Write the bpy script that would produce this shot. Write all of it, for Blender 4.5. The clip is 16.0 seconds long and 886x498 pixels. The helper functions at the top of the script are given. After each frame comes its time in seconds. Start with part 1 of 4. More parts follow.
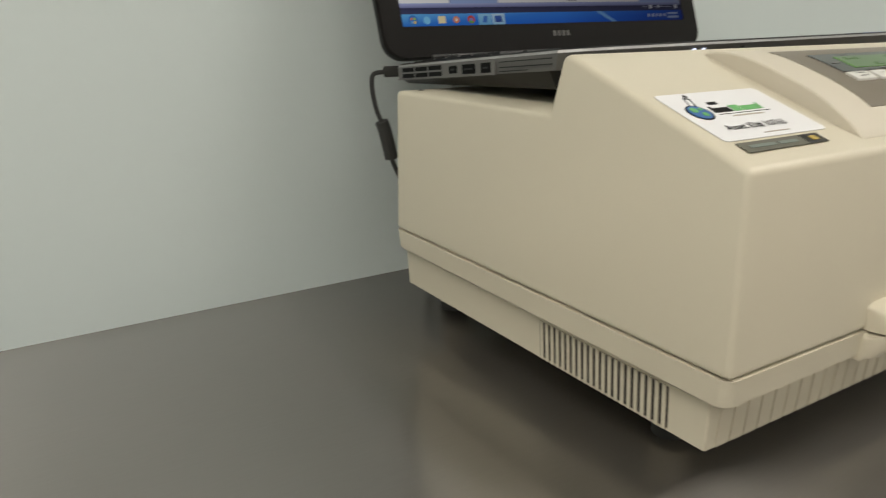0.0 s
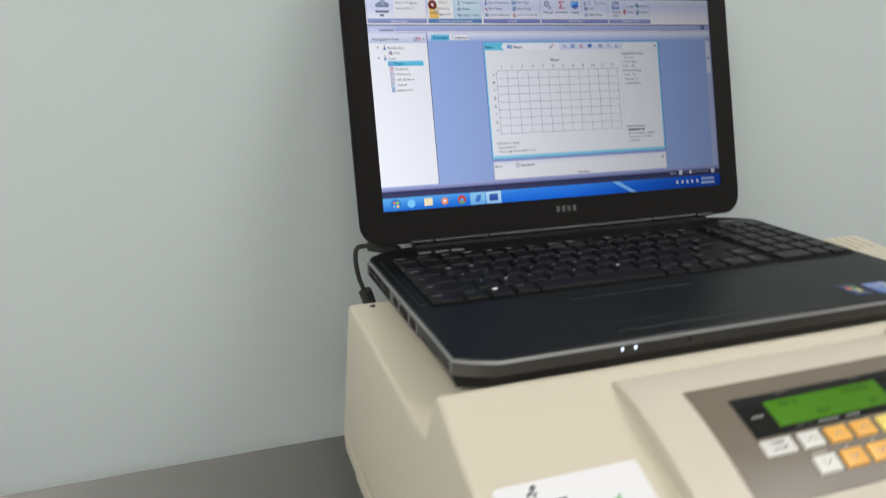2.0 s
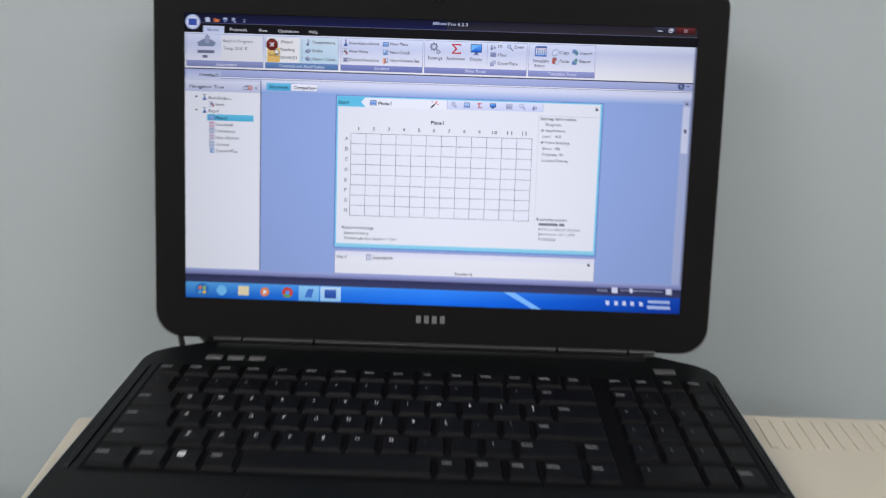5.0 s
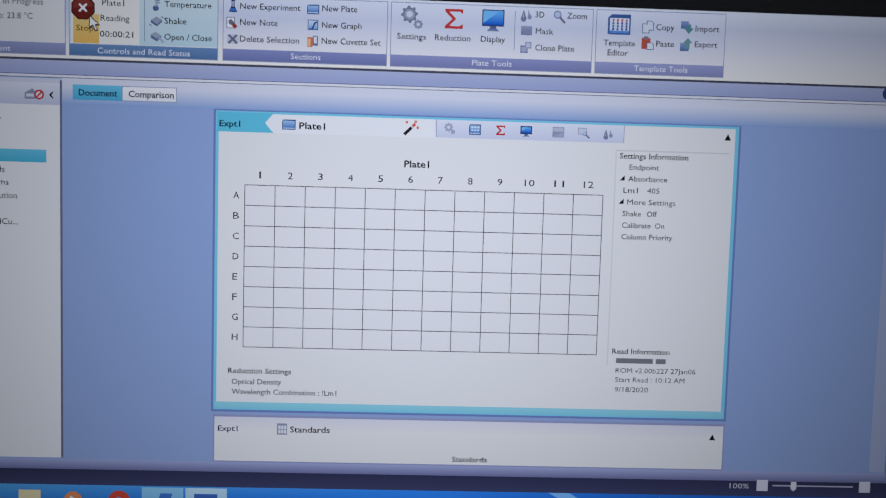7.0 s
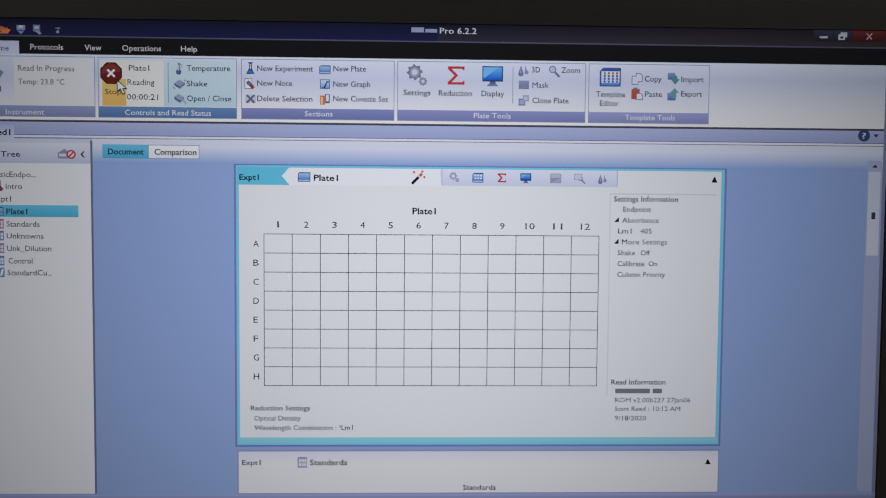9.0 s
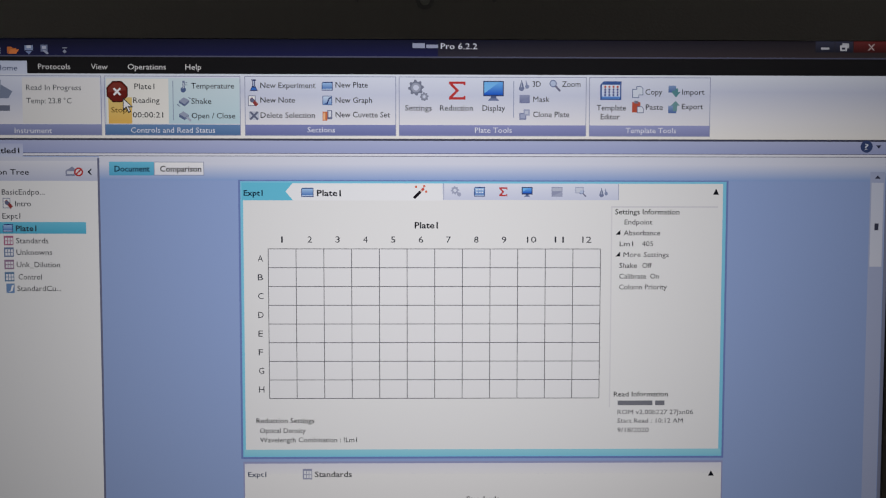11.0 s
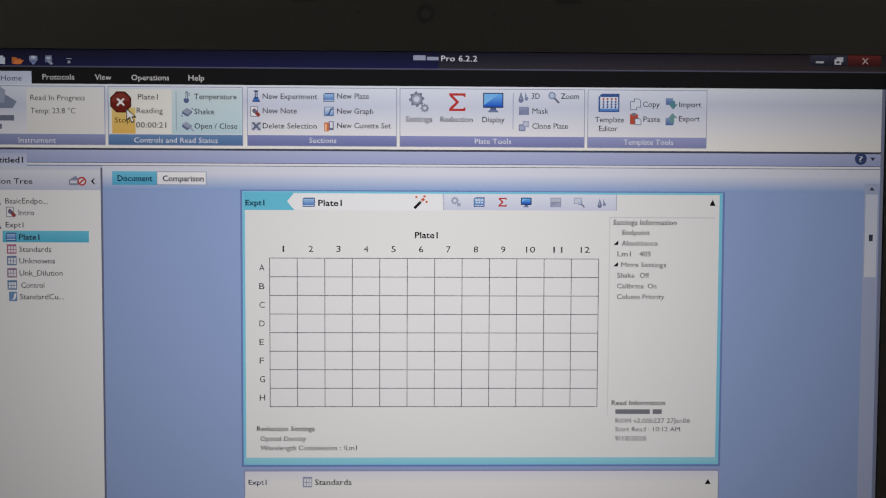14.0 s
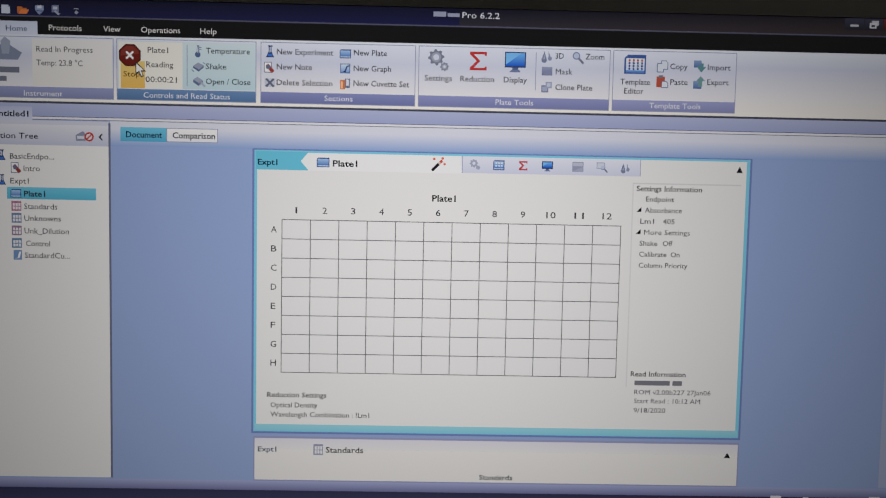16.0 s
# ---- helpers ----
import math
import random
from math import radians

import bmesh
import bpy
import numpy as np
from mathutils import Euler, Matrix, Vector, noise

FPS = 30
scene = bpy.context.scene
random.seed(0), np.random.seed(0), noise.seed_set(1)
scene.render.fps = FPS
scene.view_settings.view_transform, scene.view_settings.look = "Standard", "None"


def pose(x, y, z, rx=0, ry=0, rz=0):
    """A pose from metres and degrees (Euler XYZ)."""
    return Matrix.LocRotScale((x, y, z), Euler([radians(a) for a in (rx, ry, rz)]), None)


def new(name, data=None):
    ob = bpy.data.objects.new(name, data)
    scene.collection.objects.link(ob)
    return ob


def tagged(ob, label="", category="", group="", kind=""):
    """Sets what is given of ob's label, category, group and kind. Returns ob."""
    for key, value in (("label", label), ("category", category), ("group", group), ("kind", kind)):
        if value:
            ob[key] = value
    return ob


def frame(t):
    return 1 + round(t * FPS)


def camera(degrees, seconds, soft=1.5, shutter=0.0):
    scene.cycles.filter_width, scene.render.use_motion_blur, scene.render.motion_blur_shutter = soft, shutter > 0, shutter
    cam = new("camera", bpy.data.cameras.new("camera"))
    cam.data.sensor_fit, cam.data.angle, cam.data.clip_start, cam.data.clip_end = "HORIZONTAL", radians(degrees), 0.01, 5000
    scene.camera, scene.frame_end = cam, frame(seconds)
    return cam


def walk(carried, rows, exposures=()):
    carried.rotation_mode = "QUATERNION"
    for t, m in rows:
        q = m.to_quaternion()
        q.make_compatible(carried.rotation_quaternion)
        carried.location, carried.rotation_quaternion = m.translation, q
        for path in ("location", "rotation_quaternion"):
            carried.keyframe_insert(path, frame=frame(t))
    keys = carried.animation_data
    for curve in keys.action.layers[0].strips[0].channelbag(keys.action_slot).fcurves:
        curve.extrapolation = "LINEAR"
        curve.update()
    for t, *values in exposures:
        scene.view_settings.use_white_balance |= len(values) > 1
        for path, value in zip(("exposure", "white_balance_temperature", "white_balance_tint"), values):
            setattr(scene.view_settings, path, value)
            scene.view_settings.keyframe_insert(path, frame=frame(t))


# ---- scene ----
cam = camera(62.45, 16.0, soft=1.15, shutter=0.4)
BZ = 0.9  # height of the bench top

ROWS = (
    (0.0, -0.2621, -0.1818, 0.2279, 72.71, 0.46, -31.96),
    (0.5, -0.2855, -0.1946, 0.2337, 73.58, -0.56, -37.49),
    (0.8, -0.2799, -0.2004, 0.2440, 73.56, -0.30, -37.15),
    (1.0, -0.2729, -0.2027, 0.2560, 74.03, -0.76, -36.49),
    (1.5, -0.2234, -0.1862, 0.3230, 72.48, 0.13, -29.76),
    (2.0, -0.1051, -0.1758, 0.4115, 69.58, -1.90, -20.07),
    (2.3, -0.0341, -0.1877, 0.4516, 68.03, -3.04, -13.33),
    (2.5, 0.0253, -0.2136, 0.4755, 66.84, -3.43, -8.93),
    (3.0, 0.1490, -0.3041, 0.5213, 66.21, -2.81, -5.17),
    (3.2, 0.1848, -0.3309, 0.5236, 66.27, -3.23, -5.20),
    (3.5, 0.2299, -0.3396, 0.5206, 65.96, -3.66, -4.48),
    (3.8, 0.2458, -0.3297, 0.5139, 65.99, -3.37, -3.88),
    (4.0, 0.2544, -0.3167, 0.5082, 65.99, -3.26, -3.23),
    (4.5, 0.2409, -0.2292, 0.4966, 65.31, -2.11, -0.87),
    (4.7, 0.2316, -0.1562, 0.4903, 64.77, -2.12, 0.27),
    (6.8, 0.2224, 0.1913, 0.4135, 66.77, -2.81, -1.76),
    (7.0, 0.2238, 0.1884, 0.4147, 67.25, -2.76, -2.15),
    (7.5, 0.2194, 0.1851, 0.4317, 67.14, -2.56, -1.81),
    (8.0, 0.2211, 0.1801, 0.4344, 67.60, -2.15, -2.01),
    (8.5, 0.2215, 0.1800, 0.4318, 67.60, -1.90, -2.21),
    (9.0, 0.2205, 0.1767, 0.4307, 68.28, -1.61, -2.54),
    (9.5, 0.2217, 0.1755, 0.4342, 68.07, -1.43, -2.18),
    (9.7, 0.2244, 0.1757, 0.4403, 67.13, -1.07, -1.55),
    (12.0, 0.2228, 0.1773, 0.4345, 68.82, -0.86, -1.91),
    (12.5, 0.2208, 0.1780, 0.4390, 68.53, -0.80, -1.51),
    (13.0, 0.2228, 0.1788, 0.4390, 68.60, -0.91, -1.68),
    (13.5, 0.2221, 0.1767, 0.4367, 68.85, -1.02, -1.94),
    (14.0, 0.2227, 0.1746, 0.4388, 68.68, -1.20, -1.97),
    (14.5, 0.2210, 0.1747, 0.4368, 68.81, -1.47, -1.94),
    (15.0, 0.2200, 0.1744, 0.4327, 68.77, -1.71, -1.71),
    (15.5, 0.2181, 0.1757, 0.4303, 68.21, -1.82, -1.55),
    (16.0, 0.2167, 0.1795, 0.4292, 67.37, -2.05, -1.64),
)
walk(cam, [(t, pose(x, y, z + BZ, rx, ry, rz)) for t, x, y, z, rx, ry, rz in ROWS],
     exposures=((0.0, 0.0, 6680, 10), (1.6, 0.0, 6250, 12), (2.1, 0.08, 6200, 12.5), (2.5, 0.06, 6150, 13.5), (3.0, -0.15, 6200, 16), (3.5, -0.26, 6050, 18.5), (4.7, -0.26, 6000, 17), (6.8, -0.60, 5900, 12), (9.0, -0.63, 6220, 12), (12.5, -0.58, 6780, 11.5), (14.5, -0.57, 6800, 11), (16.0, -0.62, 6850, 10.5)))

# ---- light ----
world = bpy.data.worlds.new("world")
scene.world = world
world.use_nodes = True
world.node_tree.nodes["Background"].inputs[0].default_value = (0.6, 0.7, 0.8, 1)
world.node_tree.nodes["Background"].inputs[1].default_value = 0.02


def ceiling_lamp(x, y, sx, sy, power):
    d = bpy.data.lights.new("ceiling_light", "AREA")
    d.shape, d.size, d.size_y, d.energy, d.color = "RECTANGLE", sx, sy, power, (1.0, 0.965, 0.9)
    o = new("ceiling_light", d)
    o.matrix_world = pose(x, y, 2.66)
    return o


ceiling_lamp(-1.25, -0.55, 1.2, 0.6, 32)
ceiling_lamp(1.3, -0.6, 1.2, 0.6, 25.5)
# Added fill lamp, unseen, behind the viewpoint: evens the wall and front faces.
ceiling_lamp(-0.4, -2.3, 1.2, 0.6, 22)


# ---- materials ----
def lin(c):
    return tuple((v / 12.92 if v <= 0.04045 else ((v + 0.055) / 1.055) ** 2.4) for v in c)


def material(name, color, rough=0.5, metal=0.0, vary=0.08, scale=18.0, fine=240.0, bump=0.05, spec=0.5, stretch=(1, 1, 1), rvary=0.06):
    """Plain surface with variation at two scales, in object space."""
    m = bpy.data.materials.new(name)
    m.use_nodes = True
    nt = m.node_tree
    n, l = nt.nodes, nt.links
    b = n["Principled BSDF"]
    b.inputs["Metallic"].default_value = metal
    b.inputs["Specular IOR Level"].default_value = spec
    tc = n.new("ShaderNodeTexCoord")
    mp = n.new("ShaderNodeMapping")
    mp.inputs["Scale"].default_value = stretch
    l.new(tc.outputs["Object"], mp.inputs["Vector"])
    big, small = n.new("ShaderNodeTexNoise"), n.new("ShaderNodeTexNoise")
    big.inputs["Scale"].default_value, small.inputs["Scale"].default_value = scale, fine
    big.inputs["Detail"].default_value, small.inputs["Detail"].default_value = 5, 3
    l.new(mp.outputs[0], big.inputs["Vector"])
    l.new(mp.outputs[0], small.inputs["Vector"])
    mix = n.new("ShaderNodeMix")
    mix.data_type = "RGBA"
    dark = tuple(c * (1 - vary) for c in color)
    light = tuple(min(1, c * (1 + vary)) for c in color)
    mix.inputs["A"].default_value, mix.inputs["B"].default_value = (*dark, 1), (*light, 1)
    add = n.new("ShaderNodeMath")
    add.operation = "MULTIPLY_ADD"
    add.inputs[1].default_value, add.inputs[2].default_value = 0.35, 0.0
    l.new(small.outputs[0], add.inputs[0])
    add2 = n.new("ShaderNodeMath")
    add2.operation = "MULTIPLY_ADD"
    add2.inputs[1].default_value = 0.65
    l.new(big.outputs[0], add2.inputs[0])
    l.new(add.outputs[0], add2.inputs[2])
    l.new(add2.outputs[0], mix.inputs["Factor"])
    l.new(mix.outputs["Result"], b.inputs["Base Color"])
    rr = n.new("ShaderNodeMapRange")
    rr.inputs["To Min"].default_value, rr.inputs["To Max"].default_value = rough - rvary, rough + rvary
    l.new(big.outputs[0], rr.inputs["Value"])
    l.new(rr.outputs[0], b.inputs["Roughness"])
    if bump:
        bp = n.new("ShaderNodeBump")
        bp.inputs["Strength"].default_value, bp.inputs["Distance"].default_value = bump, 0.001
        l.new(small.outputs[0], bp.inputs["Height"])
        l.new(bp.outputs[0], b.inputs["Normal"])
    return m


def aslant_dimming(b, tint, ior, strength, rough):
    """Adds a made-up dark coat to a lit panel, which dims it when seen aslant."""
    b.inputs["Coat Weight"].default_value = 1.0
    b.inputs["Coat IOR"].default_value = ior
    b.inputs["Coat Roughness"].default_value = rough
    b.inputs["Coat Tint"].default_value = (tint, tint, tint, 1)
    b.inputs["Emission Strength"].default_value = strength / tint


def glow(name, color, strength, tint=0.0, base=(0.01, 0.01, 0.01)):
    m = bpy.data.materials.new(name)
    m.use_nodes = True
    b = m.node_tree.nodes["Principled BSDF"]
    b.inputs["Base Color"].default_value = (*base, 1)
    b.inputs["Roughness"].default_value = 0.35
    b.inputs["Emission Color"].default_value = (*color, 1)
    b.inputs["Emission Strength"].default_value = strength
    if tint:
        aslant_dimming(b, tint, 1.5, strength, 0.08)
    return m


M_WALL = material("wall_paint", (0.56, 0.62, 0.61), 0.55, vary=0.03, scale=3, fine=90, bump=0.12)
M_PLAIN = material("plaster", (0.74, 0.74, 0.72), 0.8, vary=0.03, scale=2, fine=60)
M_FLOOR = material("vinyl_floor", (0.35, 0.34, 0.32), 0.5, vary=0.08, scale=5, fine=120)
M_CEIL = material("ceiling_tile", (0.78, 0.78, 0.76), 0.9, vary=0.04, scale=8, fine=150)
M_STEEL = material("brushed_steel", (0.31, 0.296, 0.277), 0.48, metal=0.9, vary=0.10, scale=7, fine=420, bump=0.02, stretch=(0.12, 1.2, 1), rvary=0.07)


def brushed(m, amount, polish):
    """Polished metal with fine brushing along x: half of the gloss is sharp, half spreads across the brushing."""
    n, l = m.node_tree.nodes, m.node_tree.links
    t = n.new("ShaderNodeTangent")
    t.direction_type, t.uv_map = "UV_MAP", "brushing"
    b = n["Principled BSDF"]
    b.inputs["Anisotropic"].default_value = amount
    l.new(t.outputs[0], b.inputs["Tangent"])
    c = n.new("ShaderNodeBsdfPrincipled")
    c.inputs["Metallic"].default_value, c.inputs["Roughness"].default_value = 0.9, polish
    l.new(b.inputs["Base Color"].links[0].from_socket, c.inputs["Base Color"])
    l.new(b.inputs["Normal"].links[0].from_socket, c.inputs["Normal"])
    mix = n.new("ShaderNodeMixShader")
    mix.inputs[0].default_value = 0.55
    l.new(b.outputs[0], mix.inputs[1])
    l.new(c.outputs[0], mix.inputs[2])
    l.new(mix.outputs[0], n["Material Output"].inputs["Surface"])


brushed(M_STEEL, 1.0, 0.16)
M_FRAME = material("steel_frame", (0.4, 0.39, 0.38), 0.35, metal=1.0)
M_BEIGE = material("beige_plastic", (0.550, 0.503, 0.393), 0.42, vary=0.035, scale=14, fine=900, bump=0.06)
M_PANEL = material("pale_plastic", (0.535, 0.487, 0.396), 0.55, vary=0.03, scale=14, fine=900, bump=0.05)
# Near-black; also stands for the shade in the vent and the lid gap.
M_DARKGAP = material("dark_gap", (0.025, 0.022, 0.018), 0.8)
M_RUBBER = material("rubber", (0.03, 0.03, 0.028), 0.8)
M_KEYPAD = material("keypad_film", (0.150, 0.124, 0.090), 0.4, vary=0.05, scale=30, fine=900, bump=0.03)
M_BLACK = material("black_plastic", (0.010, 0.010, 0.010), 0.42, spec=0.25, vary=0.15, scale=25, fine=900, bump=0.04)
M_DECK = material("laptop_deck", (0.0032, 0.0042, 0.0042), 0.40, spec=0.22, vary=0.15, scale=20, fine=1200, bump=0.08)
M_BEZEL = material("laptop_bezel", (0.0085, 0.0078, 0.0072), 0.6, spec=0.11, vary=0.12, scale=20, fine=1200, bump=0.08)
M_KEYS = material("key_plastic", (0.0038, 0.0038, 0.0042), 0.42, spec=0.22, vary=0.15, scale=60, fine=900)
M_KEYPRINT = material("key_print", (0.72, 0.72, 0.72), 0.5)
M_TOUCH = material("touchpad_film", (0.0030, 0.0040, 0.0041), 0.38, spec=0.19)
M_SILVER = material("grey_trim", (0.13, 0.127, 0.122), 0.4, metal=0.35, vary=0.08)
M_GREYEDGE = material("bright_edge", (0.36, 0.36, 0.36), 0.35, metal=0.6, vary=0.08)
M_WHITE = material("white_label", (0.69, 0.685, 0.695), 0.45, vary=0.02)
M_DIM = material("dim_print", (0.15, 0.15, 0.14), 0.5)
# darker key print for the bars, the number row and the number pad
M_KEYDIM = material("dim_key_print", (0.20, 0.20, 0.20), 0.5)
M_MARK = material("metal_mark", (0.26, 0.26, 0.26), 0.16, metal=0.9)
M_ROD = material("hinge_metal", (0.045, 0.045, 0.045), 0.35, metal=0.4)
M_WINDOW = material("display_glass", (0.008, 0.008, 0.008), 0.12, vary=0.1, bump=0.0)
M_LEGEND = material("legend_print", (0.45, 0.45, 0.44), 0.5)
M_FAINT = material("faint_print", (0.36, 0.32, 0.27), 0.5)
# Black print; also stands for the shade in slots, holes and ports.
M_INKHOLLOW = material("black_ink_and_hollow", (0.003, 0.003, 0.0035), 0.6, spec=0.1)
M_GREEN = material("green_ink", (0.10, 0.36, 0.10), 0.5)
M_BLUE = material("blue_ink", (0.02, 0.10, 0.30), 0.5)
M_KWHITE = material("white_button", (0.62, 0.61, 0.57), 0.4)
M_ORANGE = material("orange_button", (0.72, 0.37, 0.06), 0.4)
M_YELLOW = material("yellow_button", (0.74, 0.58, 0.13), 0.4)
M_CYAN = material("blue_button", (0.10, 0.33, 0.42), 0.4)
M_NAVY = material("navy_film", (0.012, 0.022, 0.085), 0.35)
M_TEAL = material("dull_teal_print", (0.14, 0.17, 0.15), 0.4)
M_OLIVE = material("dark_label", (0.09, 0.085, 0.06), 0.4)
M_GOLD = material("gold_print", (0.42, 0.30, 0.05), 0.4)
M_STKBLUE = material("sticker_blue", (0.06, 0.13, 0.40), 0.35)
M_STKPALE = material("sticker_pale", (0.20, 0.28, 0.52), 0.35)
M_STKRED = material("sticker_red", (0.6, 0.12, 0.05), 0.35)
M_LCD = glow("green_lcd", (0.15, 0.48, 0.012), 0.92, 0.02, (0.22, 0.25, 0.17))
M_LCDINK = glow("lcd_ink", (0.115, 0.38, 0.010), 0.78, 0.02, (0.15, 0.17, 0.12))
M_LED = glow("white_led", (0.72, 0.78, 1.0), 2.2)


# ---- mesh tools ----
def smooth(me, angle=35):
    for p in me.polygons:
        p.use_smooth = True
    me.set_sharp_from_angle(angle=radians(angle))


def part(name, bm, mat, parent=None, label="", m=None):
    me = bpy.data.meshes.new(name)
    bmesh.ops.recalc_face_normals(bm, faces=bm.faces)
    bm.to_mesh(me)
    bm.free()
    me.materials.append(mat)
    smooth(me)
    ob = new(name, me)
    if parent:
        ob.parent = parent
    if m is not None:
        ob.matrix_basis = m
    return tagged(ob, label)


def thing(name, m, label, category, group="", kind=""):
    ob = new(name)
    ob.matrix_world = m
    ob.empty_display_size = 0.05
    return tagged(ob, label, category, group, kind)


def box(x0, x1, y0, y1, z0, z1, bevel=0.0, seg=2, bm=None):
    bm2 = bmesh.new()
    vs = [bm2.verts.new((x, y, z)) for z in (z0, z1) for y in (y0, y1) for x in (x0, x1)]
    for f in ((0, 1, 3, 2), (4, 5, 7, 6), (0, 1, 5, 4), (2, 3, 7, 6), (0, 2, 6, 4), (1, 3, 7, 5)):
        bm2.faces.new([vs[i] for i in f])
    bmesh.ops.recalc_face_normals(bm2, faces=bm2.faces)
    if bevel:
        bmesh.ops.bevel(bm2, geom=bm2.edges[:], offset=bevel, segments=seg, profile=0.5, affect="EDGES", clamp_overlap=True)
    if bm is None:
        return bm2
    return merge(bm, bm2)


def merge(a, b):
    me = bpy.data.meshes.new("join")
    b.to_mesh(me)
    b.free()
    a.from_mesh(me)
    bpy.data.meshes.remove(me)
    return a


def prism(poly, a0, a1, axis="x", bevel=0.0, seg=3, limit=20):
    """A flat outline drawn out along an axis; sharp edges rounded."""
    bm = bmesh.new()

    def put(p, a):
        return {"x": (a, p[0], p[1]), "y": (p[0], a, p[1]), "z": (p[0], p[1], a)}[axis]
    v0 = [bm.verts.new(put(p, a0)) for p in poly]
    v1 = [bm.verts.new(put(p, a1)) for p in poly]
    bm.faces.new(v0)
    bm.faces.new(v1[::-1])
    n = len(poly)
    for i in range(n):
        bm.faces.new((v0[i], v0[(i + 1) % n], v1[(i + 1) % n], v1[i]))
    bmesh.ops.recalc_face_normals(bm, faces=bm.faces)
    if bevel:
        es = [e for e in bm.edges if len(e.link_faces) == 2 and e.calc_face_angle(0) > radians(limit)]
        bmesh.ops.bevel(bm, geom=es, offset=bevel, segments=seg, profile=0.5, affect="EDGES", clamp_overlap=True)
    return bm


def rounded(x0, x1, y0, y1, r, k=5):
    pts = []
    for cx, cy, a in ((x1 - r, y1 - r, 0), (x0 + r, y1 - r, 90), (x0 + r, y0 + r, 180), (x1 - r, y0 + r, 270)):
        for i in range(k + 1):
            t = radians(a + 90 * i / k)
            pts.append((cx + r * math.cos(t), cy + r * math.sin(t)))
    return pts


def loft(p0, z0, p1, z1):
    bm = bmesh.new()
    a = [bm.verts.new((*p, z0)) for p in p0]
    b = [bm.verts.new((*p, z1)) for p in p1]
    bm.faces.new(a)
    bm.faces.new(b[::-1])
    n = len(p0)
    for i in range(n):
        bm.faces.new((a[i], a[(i + 1) % n], b[(i + 1) % n], b[i]))
    bmesh.ops.recalc_face_normals(bm, faces=bm.faces)
    return bm


def ring(p0, p1, z0, z1):
    """A flat frame between two outlines of equally many points."""
    bm = bmesh.new()
    rows = [[bm.verts.new((*p, z)) for p in q] for q, z in ((p0, z0), (p0, z1), (p1, z1), (p1, z0))]
    n = len(p0)
    for a, b in ((0, 1), (1, 2), (2, 3), (3, 0)):
        for i in range(n):
            bm.faces.new((rows[a][i], rows[a][(i + 1) % n], rows[b][(i + 1) % n], rows[b][i]))
    bmesh.ops.recalc_face_normals(bm, faces=bm.faces)
    return bm


def cylinder(x, y, z0, z1, r, n=20, r2=None):
    c = [(x + r * math.cos(i * math.tau / n), y + r * math.sin(i * math.tau / n)) for i in range(n)]
    q = r if r2 is None else r2
    d = [(x + q * math.cos(i * math.tau / n), y + q * math.sin(i * math.tau / n)) for i in range(n)]
    return loft(c, z0, d, z1)


def tube(pts, r, n=10):
    """A round cord along points, rounded by a spline; r may be a list."""
    P = [Vector(p) for p in pts]
    path = []
    for i in range(len(P) - 1):
        p0, p1, p2, p3 = P[max(i - 1, 0)], P[i], P[i + 1], P[min(i + 2, len(P) - 1)]
        for k in range(8):
            t = k / 8
            path.append(0.5 * (2 * p1 + (p2 - p0) * t + (2 * p0 - 5 * p1 + 4 * p2 - p3) * t * t + (3 * p1 - p0 - 3 * p2 + p3) * t ** 3))
    path.append(P[-1])
    bm = bmesh.new()
    up = Vector((0.3, 1, 0.2)).normalized()
    loops = []
    for i, p in enumerate(path):
        d = (path[min(i + 1, len(path) - 1)] - path[max(i - 1, 0)]).normalized()
        u = d.cross(up).normalized()
        w = d.cross(u)
        loops.append([bm.verts.new(p + r * (math.cos(a) * u + math.sin(a) * w)) for a in (j * math.tau / n for j in range(n))])
    for a, b in zip(loops, loops[1:]):
        for j in range(n):
            bm.faces.new((a[j], a[(j + 1) % n], b[(j + 1) % n], b[j]))
    bm.faces.new(loops[0])
    bm.faces.new(loops[-1][::-1])
    return bm


def text_bm(string, width, size, bold=0.0, align="LEFT"):
    """Letters as a flat mesh, baseline on y = 0; drawn to the given width."""
    cu = bpy.data.curves.new("text", "FONT")
    cu.body, cu.size, cu.resolution_u, cu.offset = string, size, 2, bold * size
    ob = bpy.data.objects.new("text", cu)
    scene.collection.objects.link(ob)
    bpy.context.view_layer.update()
    me = bpy.data.meshes.new_from_object(ob.evaluated_get(bpy.context.evaluated_depsgraph_get()))
    bpy.data.objects.remove(ob)
    bpy.data.curves.remove(cu)
    bm = bmesh.new()
    bm.from_mesh(me)
    bpy.data.meshes.remove(me)
    xs = [v.co.x for v in bm.verts]
    x0, x1 = min(xs), max(xs)
    s = width / (x1 - x0) if width else 1.0
    shift = {"LEFT": 0.0, "CENTER": 0.5, "RIGHT": 1.0}[align] * (x1 - x0) * s
    for v in bm.verts:
        v.co.x = (v.co.x - x0) * s - shift
    return bm


# ---- room ----
def slab(name, x0, x1, y0, y1, z0, z1, mat, label, category):
    return tagged(part(name, box(x0, x1, y0, y1, z0, z1), mat), label, category, kind="structure")


